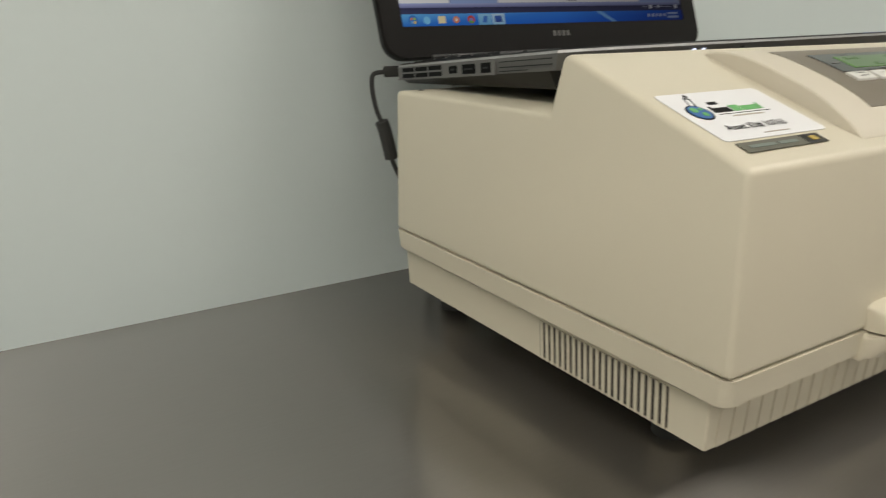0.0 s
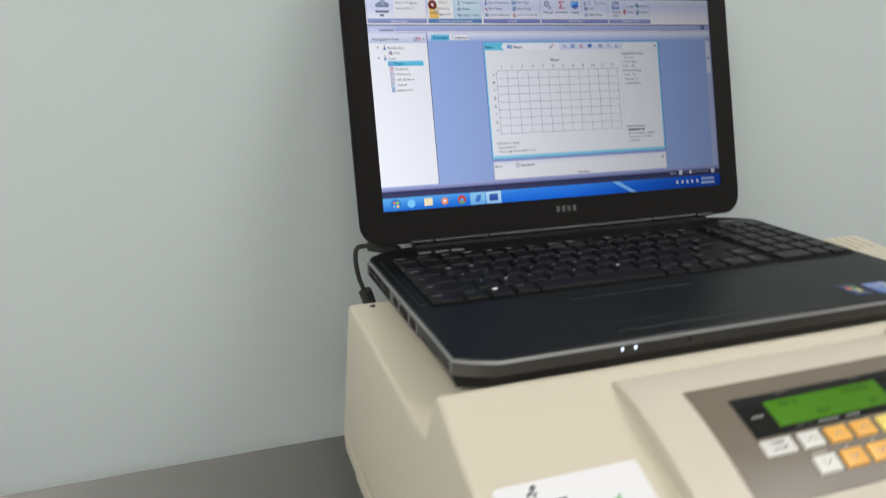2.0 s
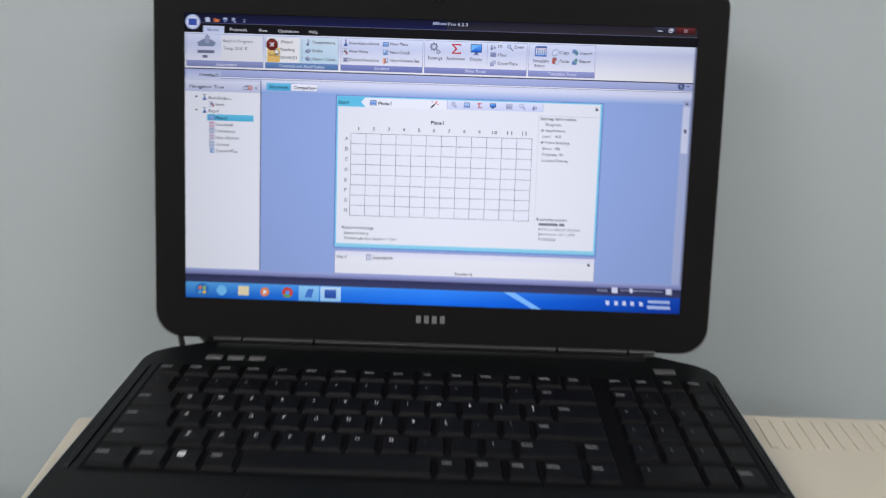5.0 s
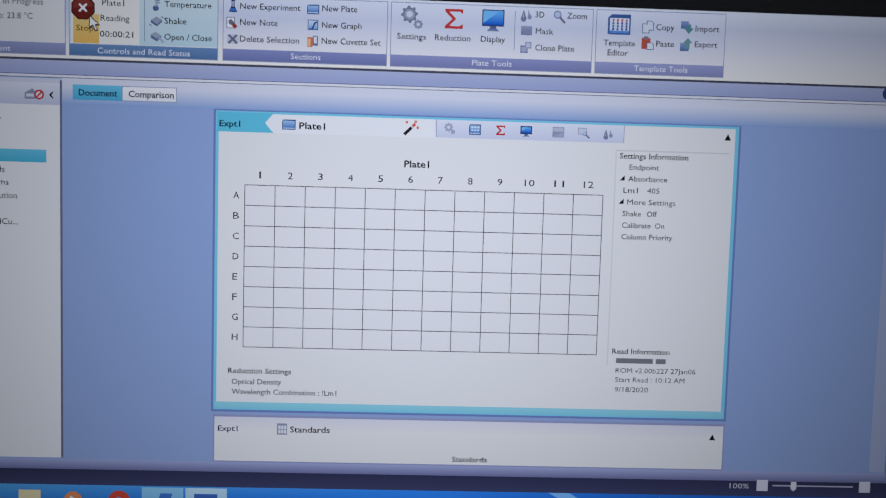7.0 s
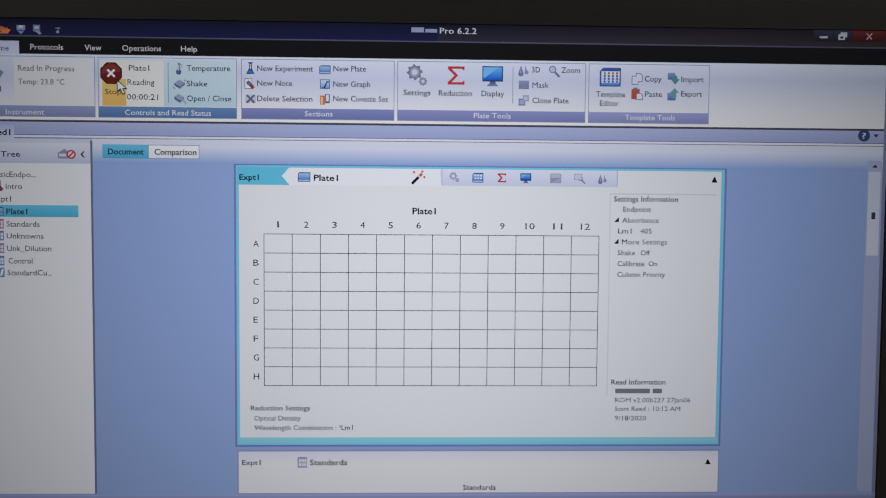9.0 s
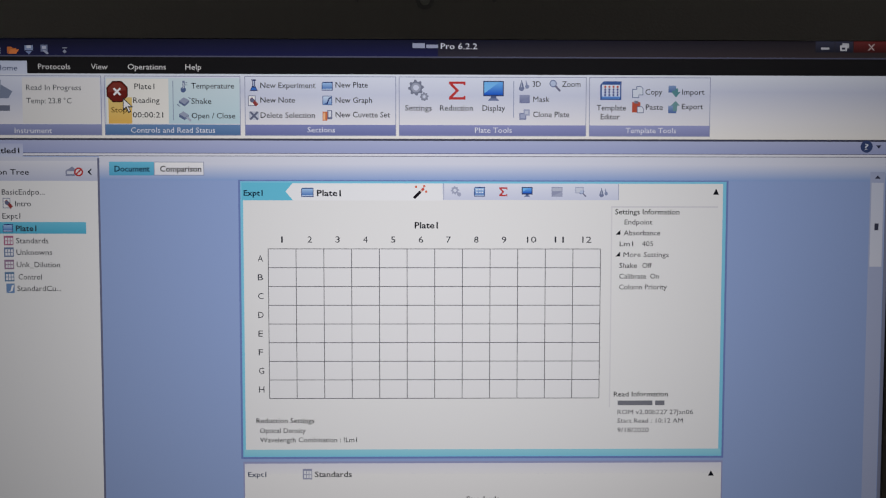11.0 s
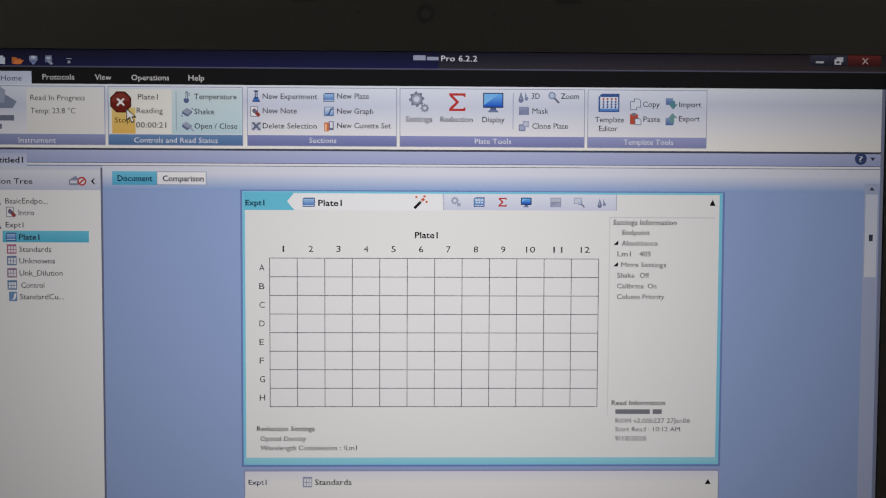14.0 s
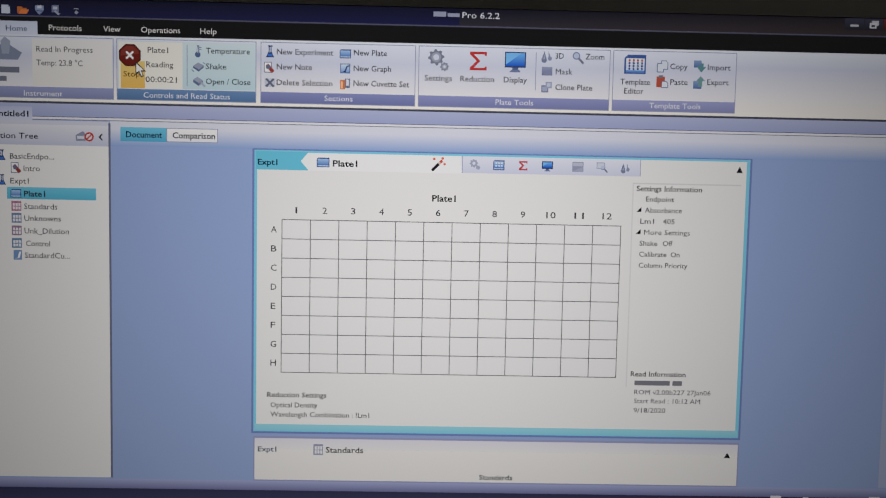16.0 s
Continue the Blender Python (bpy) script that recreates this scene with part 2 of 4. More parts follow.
slab("floor", -2.6, 2.9, -3.6, 0.62, -0.1, 0.0, M_FLOOR, "grey vinyl laboratory floor", "floor")
slab("wall_north", -2.6, 2.9, 0.50, 0.62, 0.0, 2.7, M_WALL, "pale blue-grey painted wall behind the bench", "wall")
# Unseen walls and ceiling, added to close the room and bounce the light.
slab("wall_south", -2.6, 2.9, -3.6, -3.48, 0.0, 2.7, M_PLAIN, "unseen pale painted wall that closes the room", "wall")
slab("wall_west", -2.6, -2.48, -3.48, 0.50, 0.0, 2.7, M_PLAIN, "unseen pale painted wall that closes the room", "wall")
slab("wall_east", 2.78, 2.9, -3.48, 0.50, 0.0, 2.7, M_PLAIN, "unseen pale painted wall that closes the room", "wall")
slab("ceiling", -2.6, 2.9, -3.6, 0.62, 2.7, 2.8, M_CEIL, "unseen white ceiling that closes the room", "ceiling")

# ---- bench ----
bench = thing("lab_bench", pose(0, 0, 0), "stainless steel laboratory bench against the wall", "bench")
worktop = part("worktop", box(-1.3, 1.6, -0.42, 0.408, BZ - 0.04, BZ, 0.003, 2), M_STEEL, bench, "brushed stainless steel worktop")
uv = worktop.data.uv_layers.new(name="brushing")
for loop in worktop.data.loops:
    p = worktop.data.vertices[loop.vertex_index].co
    uv.data[loop.index].uv = (p.y + p.z, p.x)
for lx in (-1.22, 1.52):
    for ly in (-0.34, 0.33):
        part("leg", box(lx - 0.02, lx + 0.02, ly - 0.02, ly + 0.02, 0.0, BZ - 0.04, 0.003, 1), M_FRAME, bench)
part("lower_shelf", box(-1.2, 1.5, -0.32, 0.31, 0.25, 0.28, 0.003, 1), M_FRAME, bench)

# ---- plate reader ----
reader = thing("plate_reader", pose(0, 0, BZ), "beige plastic microplate reader with a sloping keypad panel", "lab instrument")


def slope_z(y):
    return 0.1671 + 0.371 * (y - 0.0061)


def arch_z(y):
    s = (y - 0.0150) / 0.1015
    return slope_z(y) + 0.0105 * max(0.0, 1 - abs(2 * s - 1) ** 2.8)


def skin(x0, x1, y0, y1, lift, thick, surf, n=8, bevel=0.0):
    """A plate that follows the sloping front between two depths."""
    ys = [y0 + (y1 - y0) * i / n for i in range(n + 1)]
    poly = [(y, surf(y) + lift) for y in ys] + [(y, surf(y) + lift - thick) for y in ys[::-1]]
    return prism(poly, x0, x1, "x", bevel, 2, 40)


def on_skin(bm, x, y, lift, surf):
    for v in bm.verts:
        v.co = Vector((x + v.co.x, y + v.co.y, surf(y + v.co.y) + lift + v.co.z))
    return bm


# upper housing with the ridge, the notch behind it and the flat deck
profile = [(0.0, 0.0727), (0.0061, 0.1671), (0.1239, 0.2108), (0.1306, 0.2096), (0.1380, 0.1780), (0.3175, 0.1780), (0.3095, 0.0727)]
bm = prism(profile, 0.0, 0.4185, "x", 0.0055, 4)
merge(bm, box(0.40, 0.5455, 0.1910, 0.3440, 0.0800, 0.1780, 0.0055, 4))
for v in bm.verts:
    if v.co.x < 0.03:
        v.co.x += 0.009 * (v.co.z - 0.0718) / 0.14
part("housing", bm, M_BEIGE, reader)
# side deck at the end, with a shallow recess
outer = rounded(0.405, 0.5660, 0.004, 0.3122, 0.008)
inner = rounded(0.420, 0.5480, 0.018, 0.1660, 0.004)
part("side_deck", loft(outer, 0.0727, outer, 0.0860), M_BEIGE, reader)
part("side_deck_rim", ring(outer, inner, 0.0858, 0.0920), M_BEIGE, reader)
# dark joint and the base
part("joint", box(0.004, 0.5620, 0.004, 0.3080, 0.0690, 0.0730), M_DARKGAP, reader, "dark joint line between housing and base")
lip = rounded(0.0, 0.5660, 0.0, 0.3122, 0.007)
lip1 = rounded(0.0012, 0.5648, 0.0014, 0.3112, 0.007)
lip2 = rounded(0.0045, 0.5615, 0.0050, 0.3095, 0.007)
bm = loft(lip1, 0.0580, lip, 0.0721)
merge(bm, loft(lip2, 0.0550, lip1, 0.0580))
part("base_lip", bm, M_BEIGE, reader)
sk1 = rounded(0.0078, 0.5582, 0.0140, 0.3090, 0.0012)
sk0 = rounded(0.0097, 0.5563, 0.0160, 0.3085, 0.0012)
part("base_skirt", loft(sk0, 0.0260, sk1, 0.0555), M_BEIGE, reader)
# drawer front
def swell(outline, x0, x1, r, n=8):
    """An outline carried along the front that curves back into it at both ends."""
    xs = [x0 + r * (1 - math.cos(radians(90 * i / n))) for i in range(n + 1)]
    xs += [x0 + x1 - x for x in reversed(xs)]
    bm = bmesh.new()
    z0 = sum(z for _, z in outline) / len(outline)
    rows = []
    for x in xs:
        e = max(0.0, 1 - min(x - x0, x1 - x) / r)
        k = math.sqrt(max(0.0, 1 - e * e))
        rows.append([bm.verts.new((x, y * k if y < 0 else y, z if y > 0 else z0 + (z - z0) * (0.45 + 0.55 * k) if z > z0 else z)) for y, z in outline])
    n = len(outline)
    for a, b in zip(rows, rows[1:]):
        for i in range(n):
            bm.faces.new((a[i], a[(i + 1) % n], b[(i + 1) % n], b[i]))
    bm.faces.new(rows[0])
    bm.faces.new(rows[-1][::-1])
    return bm


def rounded_profile(depth, z0, z1):
    """A soft bulge of the given depth, flat below and round above."""
    h = z1 - z0
    return [(0.008, z0), (-depth + 0.0012, z0), (-depth, z0 + 0.0012), (-depth - 0.0004, z0 + 0.35 * h)] + [(-depth * (0.02 + 0.98 * math.cos(radians(a))), z0 + h * (0.35 + 0.65 * math.sin(radians(a)))) for a in range(15, 91, 15)] + [(0.008, z1)]


part("drawer_front", swell(rounded_profile(0.0180, 0.0728, 0.0875), 0.1090, 0.4000, 0.012), M_BEIGE, reader, "rounded beige plate drawer front")
lower = [(0.012, 0.0550), (-0.0005, 0.0553), (-0.0060, 0.0580), (-0.0095, 0.0635), (-0.0108, 0.0700), (-0.0104, 0.0721), (0.012, 0.0721)]
part("drawer_lip", swell(lower, 0.1080, 0.4010, 0.010), M_BEIGE, reader)
for fx, fy in ((0.046, 0.067), (0.046, 0.299), (0.510, 0.067), (0.510, 0.297)):
    foot = part("foot", cylinder(fx, fy, 0.0070, 0.0270, 0.0115, 20, 0.013), M_BEIGE, reader)
    # Dark lower end added to each foot, so its pale part ends higher.
    part("foot_dark_end", cylinder(fx, fy, 0.0, 0.0072, 0.0105, 20, 0.011), M_RUBBER, foot, "added dark lower end of the foot")


def skirt_x(z):
    return 0.0078 + 0.0019 * (0.0555 - z) / 0.0295


def upright(y0, y1, z0, z1, depth):
    """A thin bar on the slanting side of the base."""
    bm = bmesh.new()
    vs = []
    for z in (z0, z1):
        for y in (y0, y1):
            for d in (0.0006, -depth):
                vs.append(bm.verts.new((skirt_x(z) + d, y, z)))
    for f in ((0, 1, 3, 2), (4, 5, 7, 6), (0, 1, 5, 4), (2, 3, 7, 6), (0, 2, 6, 4), (1, 3, 7, 5)):
        bm.faces.new([vs[i] for i in f])
    return bm


# Dark plate laid on the skirt in place of the shaded vent opening.
part("vent_shade_plate", upright(0.0390, 0.1412, 0.0275, 0.0515, 0.0002), M_DARKGAP, reader, "dark plate standing for the shade behind the vent slats")
for i in range(21):
    y = 0.0390 + 0.1022 * (i + 0.5) / 21
    part("vent_slat", upright(y - 0.0012, y + 0.0012, 0.0265, 0.0520, 0.0009), M_BEIGE, reader)


def front_y(z):
    return 0.0140 + 0.0020 * (0.0555 - z) / 0.0295


# flat ribs along the front of the base, with narrow grooves between them
for i in range(49):
    x0, x1 = 0.0172 + 0.0109 * i, 0.0264 + 0.0109 * i
    bm = bmesh.new()
    vs = [bm.verts.new((x, front_y(z) + d, z)) for z in (0.0262, 0.0550) for x in (x0, x1) for d in (-0.0006, 0.0004)]
    for f in ((0, 1, 3, 2), (4, 5, 7, 6), (0, 1, 5, 4), (2, 3, 7, 6), (0, 2, 6, 4), (1, 3, 7, 5)):
        bm.faces.new([vs[k] for k in f])
    part("front_rib", bm, M_BEIGE, reader)

# arched control panel
ys = [0.0150 + 0.1015 * i / 24 for i in range(25)]
arch = [(y, arch_z(y) + 0.0006) for y in ys] + [(0.1165, 0.2000), (0.0150, 0.1620)]
part("control_panel", prism(arch, 0.1060, 0.4010, "x", 0.0008, 1, 40), M_PANEL, reader, "arched pale plastic control panel")
part("keypad", skin(0.1357, 0.3082, 0.0298, 0.0942, 0.0010, 0.0012, arch_z, 12), M_KEYPAD, reader, "brown keypad overlay")
def pad_y(y):
    """Depth of a row of the keypad."""
    return 0.0534 + (y - 0.0513) * (1.03 if y > 0.0513 else 0.925)


def pad(x0, x1, y0, y1, lift, thick, n=4, bevel=0.0):
    return skin(x0, x1, pad_y(y0), pad_y(y1), lift + 0.0005, thick, arch_z, n, bevel)


part("display_window", pad(0.1565, 0.2751, 0.0575, 0.0802, 0.0010, 0.0006, 6), M_WINDOW, reader, "glossy black display window")
part("lcd", pad(0.1752, 0.2545, 0.0610, 0.0753, 0.0013, 0.0003, 5), M_LCD, reader, "lit green liquid crystal display")
# the read-out on the display: too small to read
for x0, x1, y in ((0.183, 0.191, 0.0725), (0.193, 0.196, 0.0725), (0.228, 0.247, 0.0725), (0.203, 0.212, 0.0645), (0.240, 0.245, 0.0645)):
    part("readout", pad(x0, x1, y - 0.0014, y + 0.0014, 0.0015, 0.0001, 2), M_LCDINK, reader)


def word(name, s, x, y, width, size, mat, parent, surf=arch_z, lift=0.0012, align="CENTER", bold=0.0):
    return part(name, on_skin(text_bm(s, width, size, bold, align), x, pad_y(y), lift + 0.0005, surf), mat, parent)


for s, x, y, w in (("TEMP C", 0.1905, 0.0777, 0.011), ("LAMP", 0.2425, 0.0777, 0.008), ("SET C", 0.189, 0.0586, 0.010)):
    word("print", s, x, y, w, 0.0021, M_DIM, reader, lift=0.0014)
for x0, x1, y in ((0.1985, 0.2125, 0.0592), (0.2175, 0.2275, 0.0592), (0.1620, 0.1700, 0.0680), (0.2610, 0.2670, 0.0680)):
    part("print", pad(x0, x1, y - 0.0006, y + 0.0006, 0.0013, 0.0001, 2), M_DIM, reader)
for x0, x1, y in ((0.2790, 0.3010, 0.0712), (0.2790, 0.2985, 0.0675), (0.2790, 0.2915, 0.0638), (0.2845, 0.2960, 0.0372), (0.1810, 0.1910, 0.0445), (0.2030, 0.2050, 0.0445), (0.2210, 0.2230, 0.0445)):
    part("print", pad(x0, x1, y - 0.0007, y + 0.0007, 0.0008, 0.0001, 2), M_FAINT, reader)


def button(x, y, w, h, mat, legend="", lw=0.0, arrow=0):
    b = part("button", pad(x - w / 2, x + w / 2, y - h / 2, y + h / 2, 0.0020, 0.0018, 3, 0.0004), mat, reader)
    if legend:
        for i, row in enumerate(legend.split("|")):
            word("legend", row, x, y - 0.0008 - (i - (len(legend.split("|")) - 1) / 2) * 0.0030, lw, 0.0024 if "|" in legend else 0.0034, M_INKHOLLOW, b, lift=0.0023, bold=0.01)
    if arrow:
        bm = bmesh.new()
        a, t = 0.0026, 0.0004
        pts = ((-a, -0.001 * arrow), (0, 0.001 * arrow), (a, -0.001 * arrow))
        top = [bm.verts.new((px, py + t, 0)) for px, py in pts]
        low = [bm.verts.new((px, py - t, 0)) for px, py in pts]
        for i in (0, 1):
            bm.faces.new((low[i], low[i + 1], top[i + 1], top[i]))
        part("arrow", on_skin(bm, x, pad_y(y), 0.0028, arch_z), M_FAINT, b)
    return b


button(0.1654, 0.0513, 0.0195, 0.0080, M_KWHITE, "TEMP|on/off", 0.0085)
button(0.1864, 0.0513, 0.0140, 0.0080, M_KWHITE, arrow=1)
button(0.2043, 0.0511, 0.0140, 0.0080, M_ORANGE, arrow=1)
button(0.2219, 0.0511, 0.0140, 0.0080, M_ORANGE, arrow=1)
button(0.2424, 0.0511, 0.0185, 0.0080, M_YELLOW, "REF", 0.006)
button(0.2657, 0.0511, 0.0185, 0.0080, M_YELLOW, "STANDBY", 0.0135)
button(0.1861, 0.0380, 0.0145, 0.0086, M_KWHITE, arrow=-1)
button(0.2039, 0.0380, 0.0145, 0.0086, M_ORANGE, arrow=-1)
button(0.2218, 0.0380, 0.0145, 0.0086, M_ORANGE, arrow=-1)
part("button_well", pad(0.2326, 0.2541, 0.0300, 0.0444, 0.0009, 0.0006, 3), M_INKHOLLOW, reader)
button(0.2428, 0.0376, 0.0195, 0.0128, M_CYAN, "READ", 0.011)

# cuvette lid and its hinges
part("cuvette_lid", skin(0.3097, 0.3985, 0.0190, 0.1060, 0.0016, 0.0030, arch_z, 14, 0.0005), M_PANEL, reader, "flat pale cuvette lid")
for x0, xm, x1 in ((0.3085, 0.3243, 0.3405), (0.3689, 0.3848, 0.4020)):
    for xa, xb, low in ((x0, xm - 0.0004, 0.1052), (xm + 0.0004, x1, 0.1060)):
        wide = (xb - xa > 0.0158) if x0 > 0.35 else xa < xm - 0.01
        part("hinge", skin(xa, xb, low, 0.1180, 0.0040 if wide else 0.0030, 0.0055, arch_z, 4, 0.0014), M_PANEL, reader)
# Raised dark strip that stands for the shade in the gap beside the lid.
part("lid_gap_strip", skin(0.3088, 0.3097, 0.0190, 0.1055, 0.0012, 0.0006, arch_z, 12), M_DARKGAP, reader)
# low ridges across the back of the rear deck
for i in range(12):
    x = 0.428 + 0.0092 * i
    part("rear_ridge", box(x - 0.0024, x + 0.0024, 0.3080, 0.3360, 0.1775, 0.1789, 0.0005, 1), M_BEIGE, reader)
part("screw", cylinder(0.024, 0.309, 0.1776, 0.1783, 0.0022, 12), M_DARKGAP, reader)

# ---- labels stuck on the reader ----
label = thing("asset_label", pose(0, 0, BZ), "white asset label stuck on the reader's slope", "label")


def flat_on_slope(poly, lift, surf=slope_z):
    bm = bmesh.new()
    lo = [bm.verts.new((x, y, surf(y) + lift - 0.0003)) for x, y in poly]
    hi = [bm.verts.new((x, y, surf(y) + lift)) for x, y in poly]
    bm.faces.new(hi)
    bm.faces.new(lo[::-1])
    for i in range(len(poly)):
        j = (i + 1) % len(poly)
        bm.faces.new((lo[i], lo[j], hi[j], hi[i]))
    return bm


def disc_pts(x, y, r, n=24, ry=None):
    return [(x + r * math.cos(i * math.tau / n), y + (ry or r) * math.sin(i * math.tau / n)) for i in range(n)]


part("paper", flat_on_slope(rounded(0.0165, 0.0942, 0.0275, 0.0722, 0.003), 0.0006), M_WHITE, label)
# emblem: a flask with a globe, and two word bars
part("emblem_ring", flat_on_slope(disc_pts(0.0290, 0.0530, 0.0075, ry=0.0070), 0.0008), M_INKHOLLOW, label)
part("emblem_globe", flat_on_slope(disc_pts(0.0290, 0.0530, 0.0064, ry=0.0060), 0.0010), M_BLUE, label)
for x, y, r in ((0.0270, 0.0550, 0.0023), (0.0305, 0.0505, 0.0019), (0.0318, 0.0555, 0.0013)):
    part("emblem_land", flat_on_slope(disc_pts(x, y, r, 10), 0.0012), M_GREEN, label)
for a, b in (((0.0295, 0.0600), (0.0330, 0.0670)), ((0.0330, 0.0588), (0.0360, 0.0660)), ((0.0325, 0.0672), (0.0370, 0.0660))):
    dx, dy = b[0] - a[0], b[1] - a[1]
    d = math.hypot(dx, dy)
    nx, ny = -dy / d * 0.0004, dx / d * 0.0004
    part("emblem_neck", flat_on_slope([(a[0] - nx, a[1] - ny), (b[0] - nx, b[1] - ny), (b[0] + nx, b[1] + ny), (a[0] + nx, a[1] + ny)], 0.0008), M_INKHOLLOW, label)
part("emblem_bubble", flat_on_slope(disc_pts(0.0362, 0.0690, 0.0014, 10), 0.0008), M_INKHOLLOW, label)


def word_bar(x0, x1, y0, y1, mat):
    """A maker's word mark as one slanted bar."""
    k = 0.16 * (y1 - y0)
    part("word_bar", flat_on_slope([(x0, y0), (x1, y0), (x1 + k, y1), (x0 + k, y1)], 0.0008), mat, label)


word_bar(0.0385, 0.0400, 0.0515, 0.0575, M_INKHOLLOW)
word_bar(0.0405, 0.0520, 0.0515, 0.0558, M_INKHOLLOW)
word_bar(0.0530, 0.0595, 0.0515, 0.0572, M_GREEN)
word_bar(0.0602, 0.0735, 0.0515, 0.0558, M_GREEN)
word_bar(0.0740, 0.0755, 0.0515, 0.0575, M_GREEN)
word_bar(0.0425, 0.0495, 0.0592, 0.0617, M_INKHOLLOW)
part("rule", flat_on_slope(rounded(0.0395, 0.0780, 0.0496, 0.0499, 0.0001, 1), 0.0008), M_INKHOLLOW, label)
part("small_bar", flat_on_slope(rounded(0.0470, 0.0700, 0.0470, 0.0480, 0.0002, 1), 0.0008), M_FAINT, label)
part("print", on_skin(text_bm("Asset ID# 10763", 0.0440, 0.0066, 0.012), 0.0290, 0.0354, 0.0009, slope_z), M_INKHOLLOW, label)
part("small_bar", flat_on_slope(rounded(0.0490, 0.0680, 0.0306, 0.0312, 0.0002, 1), 0.0008), M_FAINT, label)
nameplate = thing("name_plate", pose(0, 0, BZ), "dark olive name plate on the reader's slope", "label")
part("plate", flat_on_slope(rounded(0.0198, 0.0800, 0.0172, 0.0250, 0.0004, 2), 0.0008), M_OLIVE, nameplate)
part("gold_square", flat_on_slope(rounded(0.0705, 0.0752, 0.0194, 0.0228, 0.0004, 2), 0.0011), M_GOLD, nameplate)
part("dark_end", flat_on_slope(rounded(0.0655, 0.0797, 0.0174, 0.0248, 0.0004, 2), 0.0009), M_BLACK, nameplate)
part("word_bar", flat_on_slope(rounded(0.0250, 0.0440, 0.0200, 0.0222, 0.0004, 2), 0.0010), M_TEAL, nameplate)
part("word_bar", flat_on_slope(rounded(0.0460, 0.0600, 0.0200, 0.0222, 0.0004, 2), 0.0010), M_TEAL, nameplate)

# ---- laptop ----
LAP = Matrix(((0.99970, 0.02117, -0.01196, 0.0296), (-0.02007, 0.99612, 0.08568, 0.1590), (0.01372, -0.08541, 0.99625, 0.2119 + BZ), (0, 0, 0, 1)))
laptop = thing("laptop", LAP, "open black laptop with lit screen on the plate reader", "laptop")
SCREEN = LAP.inverted() @ Matrix(((0.99973, -0.00443, -0.02302, 0.0558), (-0.02028, 0.32910, -0.94408, 0.3934), (0.01176, 0.94429, 0.32892, 0.2234 + BZ), (0, 0, 0, 1)))
PX = 0.3442 / 1366  # one pixel of the display


def base_outline(d):
    w = 0.388
    return [(0.024, -0.0115 + d), (w - 0.024, -0.0115 + d), (w - 0.010, -0.0060 + d), (w - d, 0.0005), (w - d, 0.202), (w - 0.004 - d, 0.2125 - d), (w - 0.014, 0.2180 - d), (0.351, 0.2280 - d),
            (0.037, 0.2280 - d), (0.014, 0.2180 - d), (0.004 + d, 0.2125 - d), (d, 0.202), (d, 0.0005), (0.010, -0.0060 + d)]


def deeper(bm, below):
    """The base is deeper towards its front edge."""
    for v in bm.verts:
        if v.co.z < below:
            v.co.z -= 0.0085 * (1 - v.co.y / 0.21)
    return bm


def undercut(bm, back):
    """The front face leans back below its edge."""
    for v in bm.verts:
        if v.co.z < -0.01 and v.co.y < 0.003:
            v.co.y += back
    return bm


part("side_trim", undercut(loft(base_outline(0.0015), -0.0122, base_outline(0.0), -0.0022), 0.0035), M_SILVER, laptop, "grey plastic side band")
part("edge_line", loft(base_outline(0.0), -0.0022, base_outline(0.0006), -0.0006), M_GREYEDGE, laptop, "bright metallic edge line")
part("deck", loft(base_outline(0.0010), -0.0008, base_outline(0.0022), 0.0004), M_DECK, laptop, "matte black palm rest")
part("bottom_shell", undercut(deeper(loft(base_outline(0.007), -0.0150, base_outline(0.0016), -0.0120), -0.013), 0.0100), M_BLACK, laptop)
for fx in (0.05, 0.338):
    part("rubber_foot", cylinder(fx, 0.185, -0.0198, -0.0140, 0.010), M_RUBBER, laptop)
    part("rubber_foot", cylinder(fx, 0.045, -0.0322, -0.017, 0.010), M_RUBBER, laptop)



def lid_outline(d):
    """Outline of the lid: tighter corners above than below."""
    x0, x1, y0, y1 = (-83 + d) * PX, (1447 - d) * PX, (-112 + d) * PX, (866 - d) * PX
    pts = []
    for cx, cy, r, a in ((x1, y1, 46, 0), (x0, y1, 46, 90), (x0, y0, 74, 180), (x1, y0, 74, 270)):
        r = (r - d) * PX
        ox, oy = (cx - r if cx > 0.1 else cx + r), (cy - r if cy > 0.1 else cy + r)
        pts += [(ox + r * math.cos(radians(a + 15 * i)), oy + r * math.sin(radians(a + 15 * i))) for i in range(7)]
    return pts


lid_poly, lid_in = lid_outline(0), lid_outline(5)
hole = rounded(0, 1366 * PX, 0, 768 * PX, 0.0004, 6)
bmz = loft(lid_in, -0.0088, lid_poly, -0.0050)
merge(bmz, loft(lid_poly, -0.0050, lid_poly, -0.0014))
part("lid", bmz, M_BLACK, laptop, m=SCREEN)
bmz = ring(lid_poly, hole, -0.0014, 0.0002)
merge(bmz, ring(lid_in, hole, 0.0002, 0.0012))
part("screen_bezel", bmz, M_BEZEL, laptop, "matte black screen bezel", SCREEN)

# latch, camera and hooks in the bezel; maker's mark as plain strokes
part("latch", prism(rounded(612 * PX, 752 * PX, (768 + 94) * PX, (768 + 107) * PX, 0.0012, 3), -0.0035, 0.0016, "z"), M_BLACK, laptop, m=SCREEN)
part("camera_lens", prism(disc_pts(681 * PX, (768 + 55) * PX, 0.0034), 0.0011, 0.0013, "z"), M_INKHOLLOW, laptop, "small round camera lens", SCREEN)
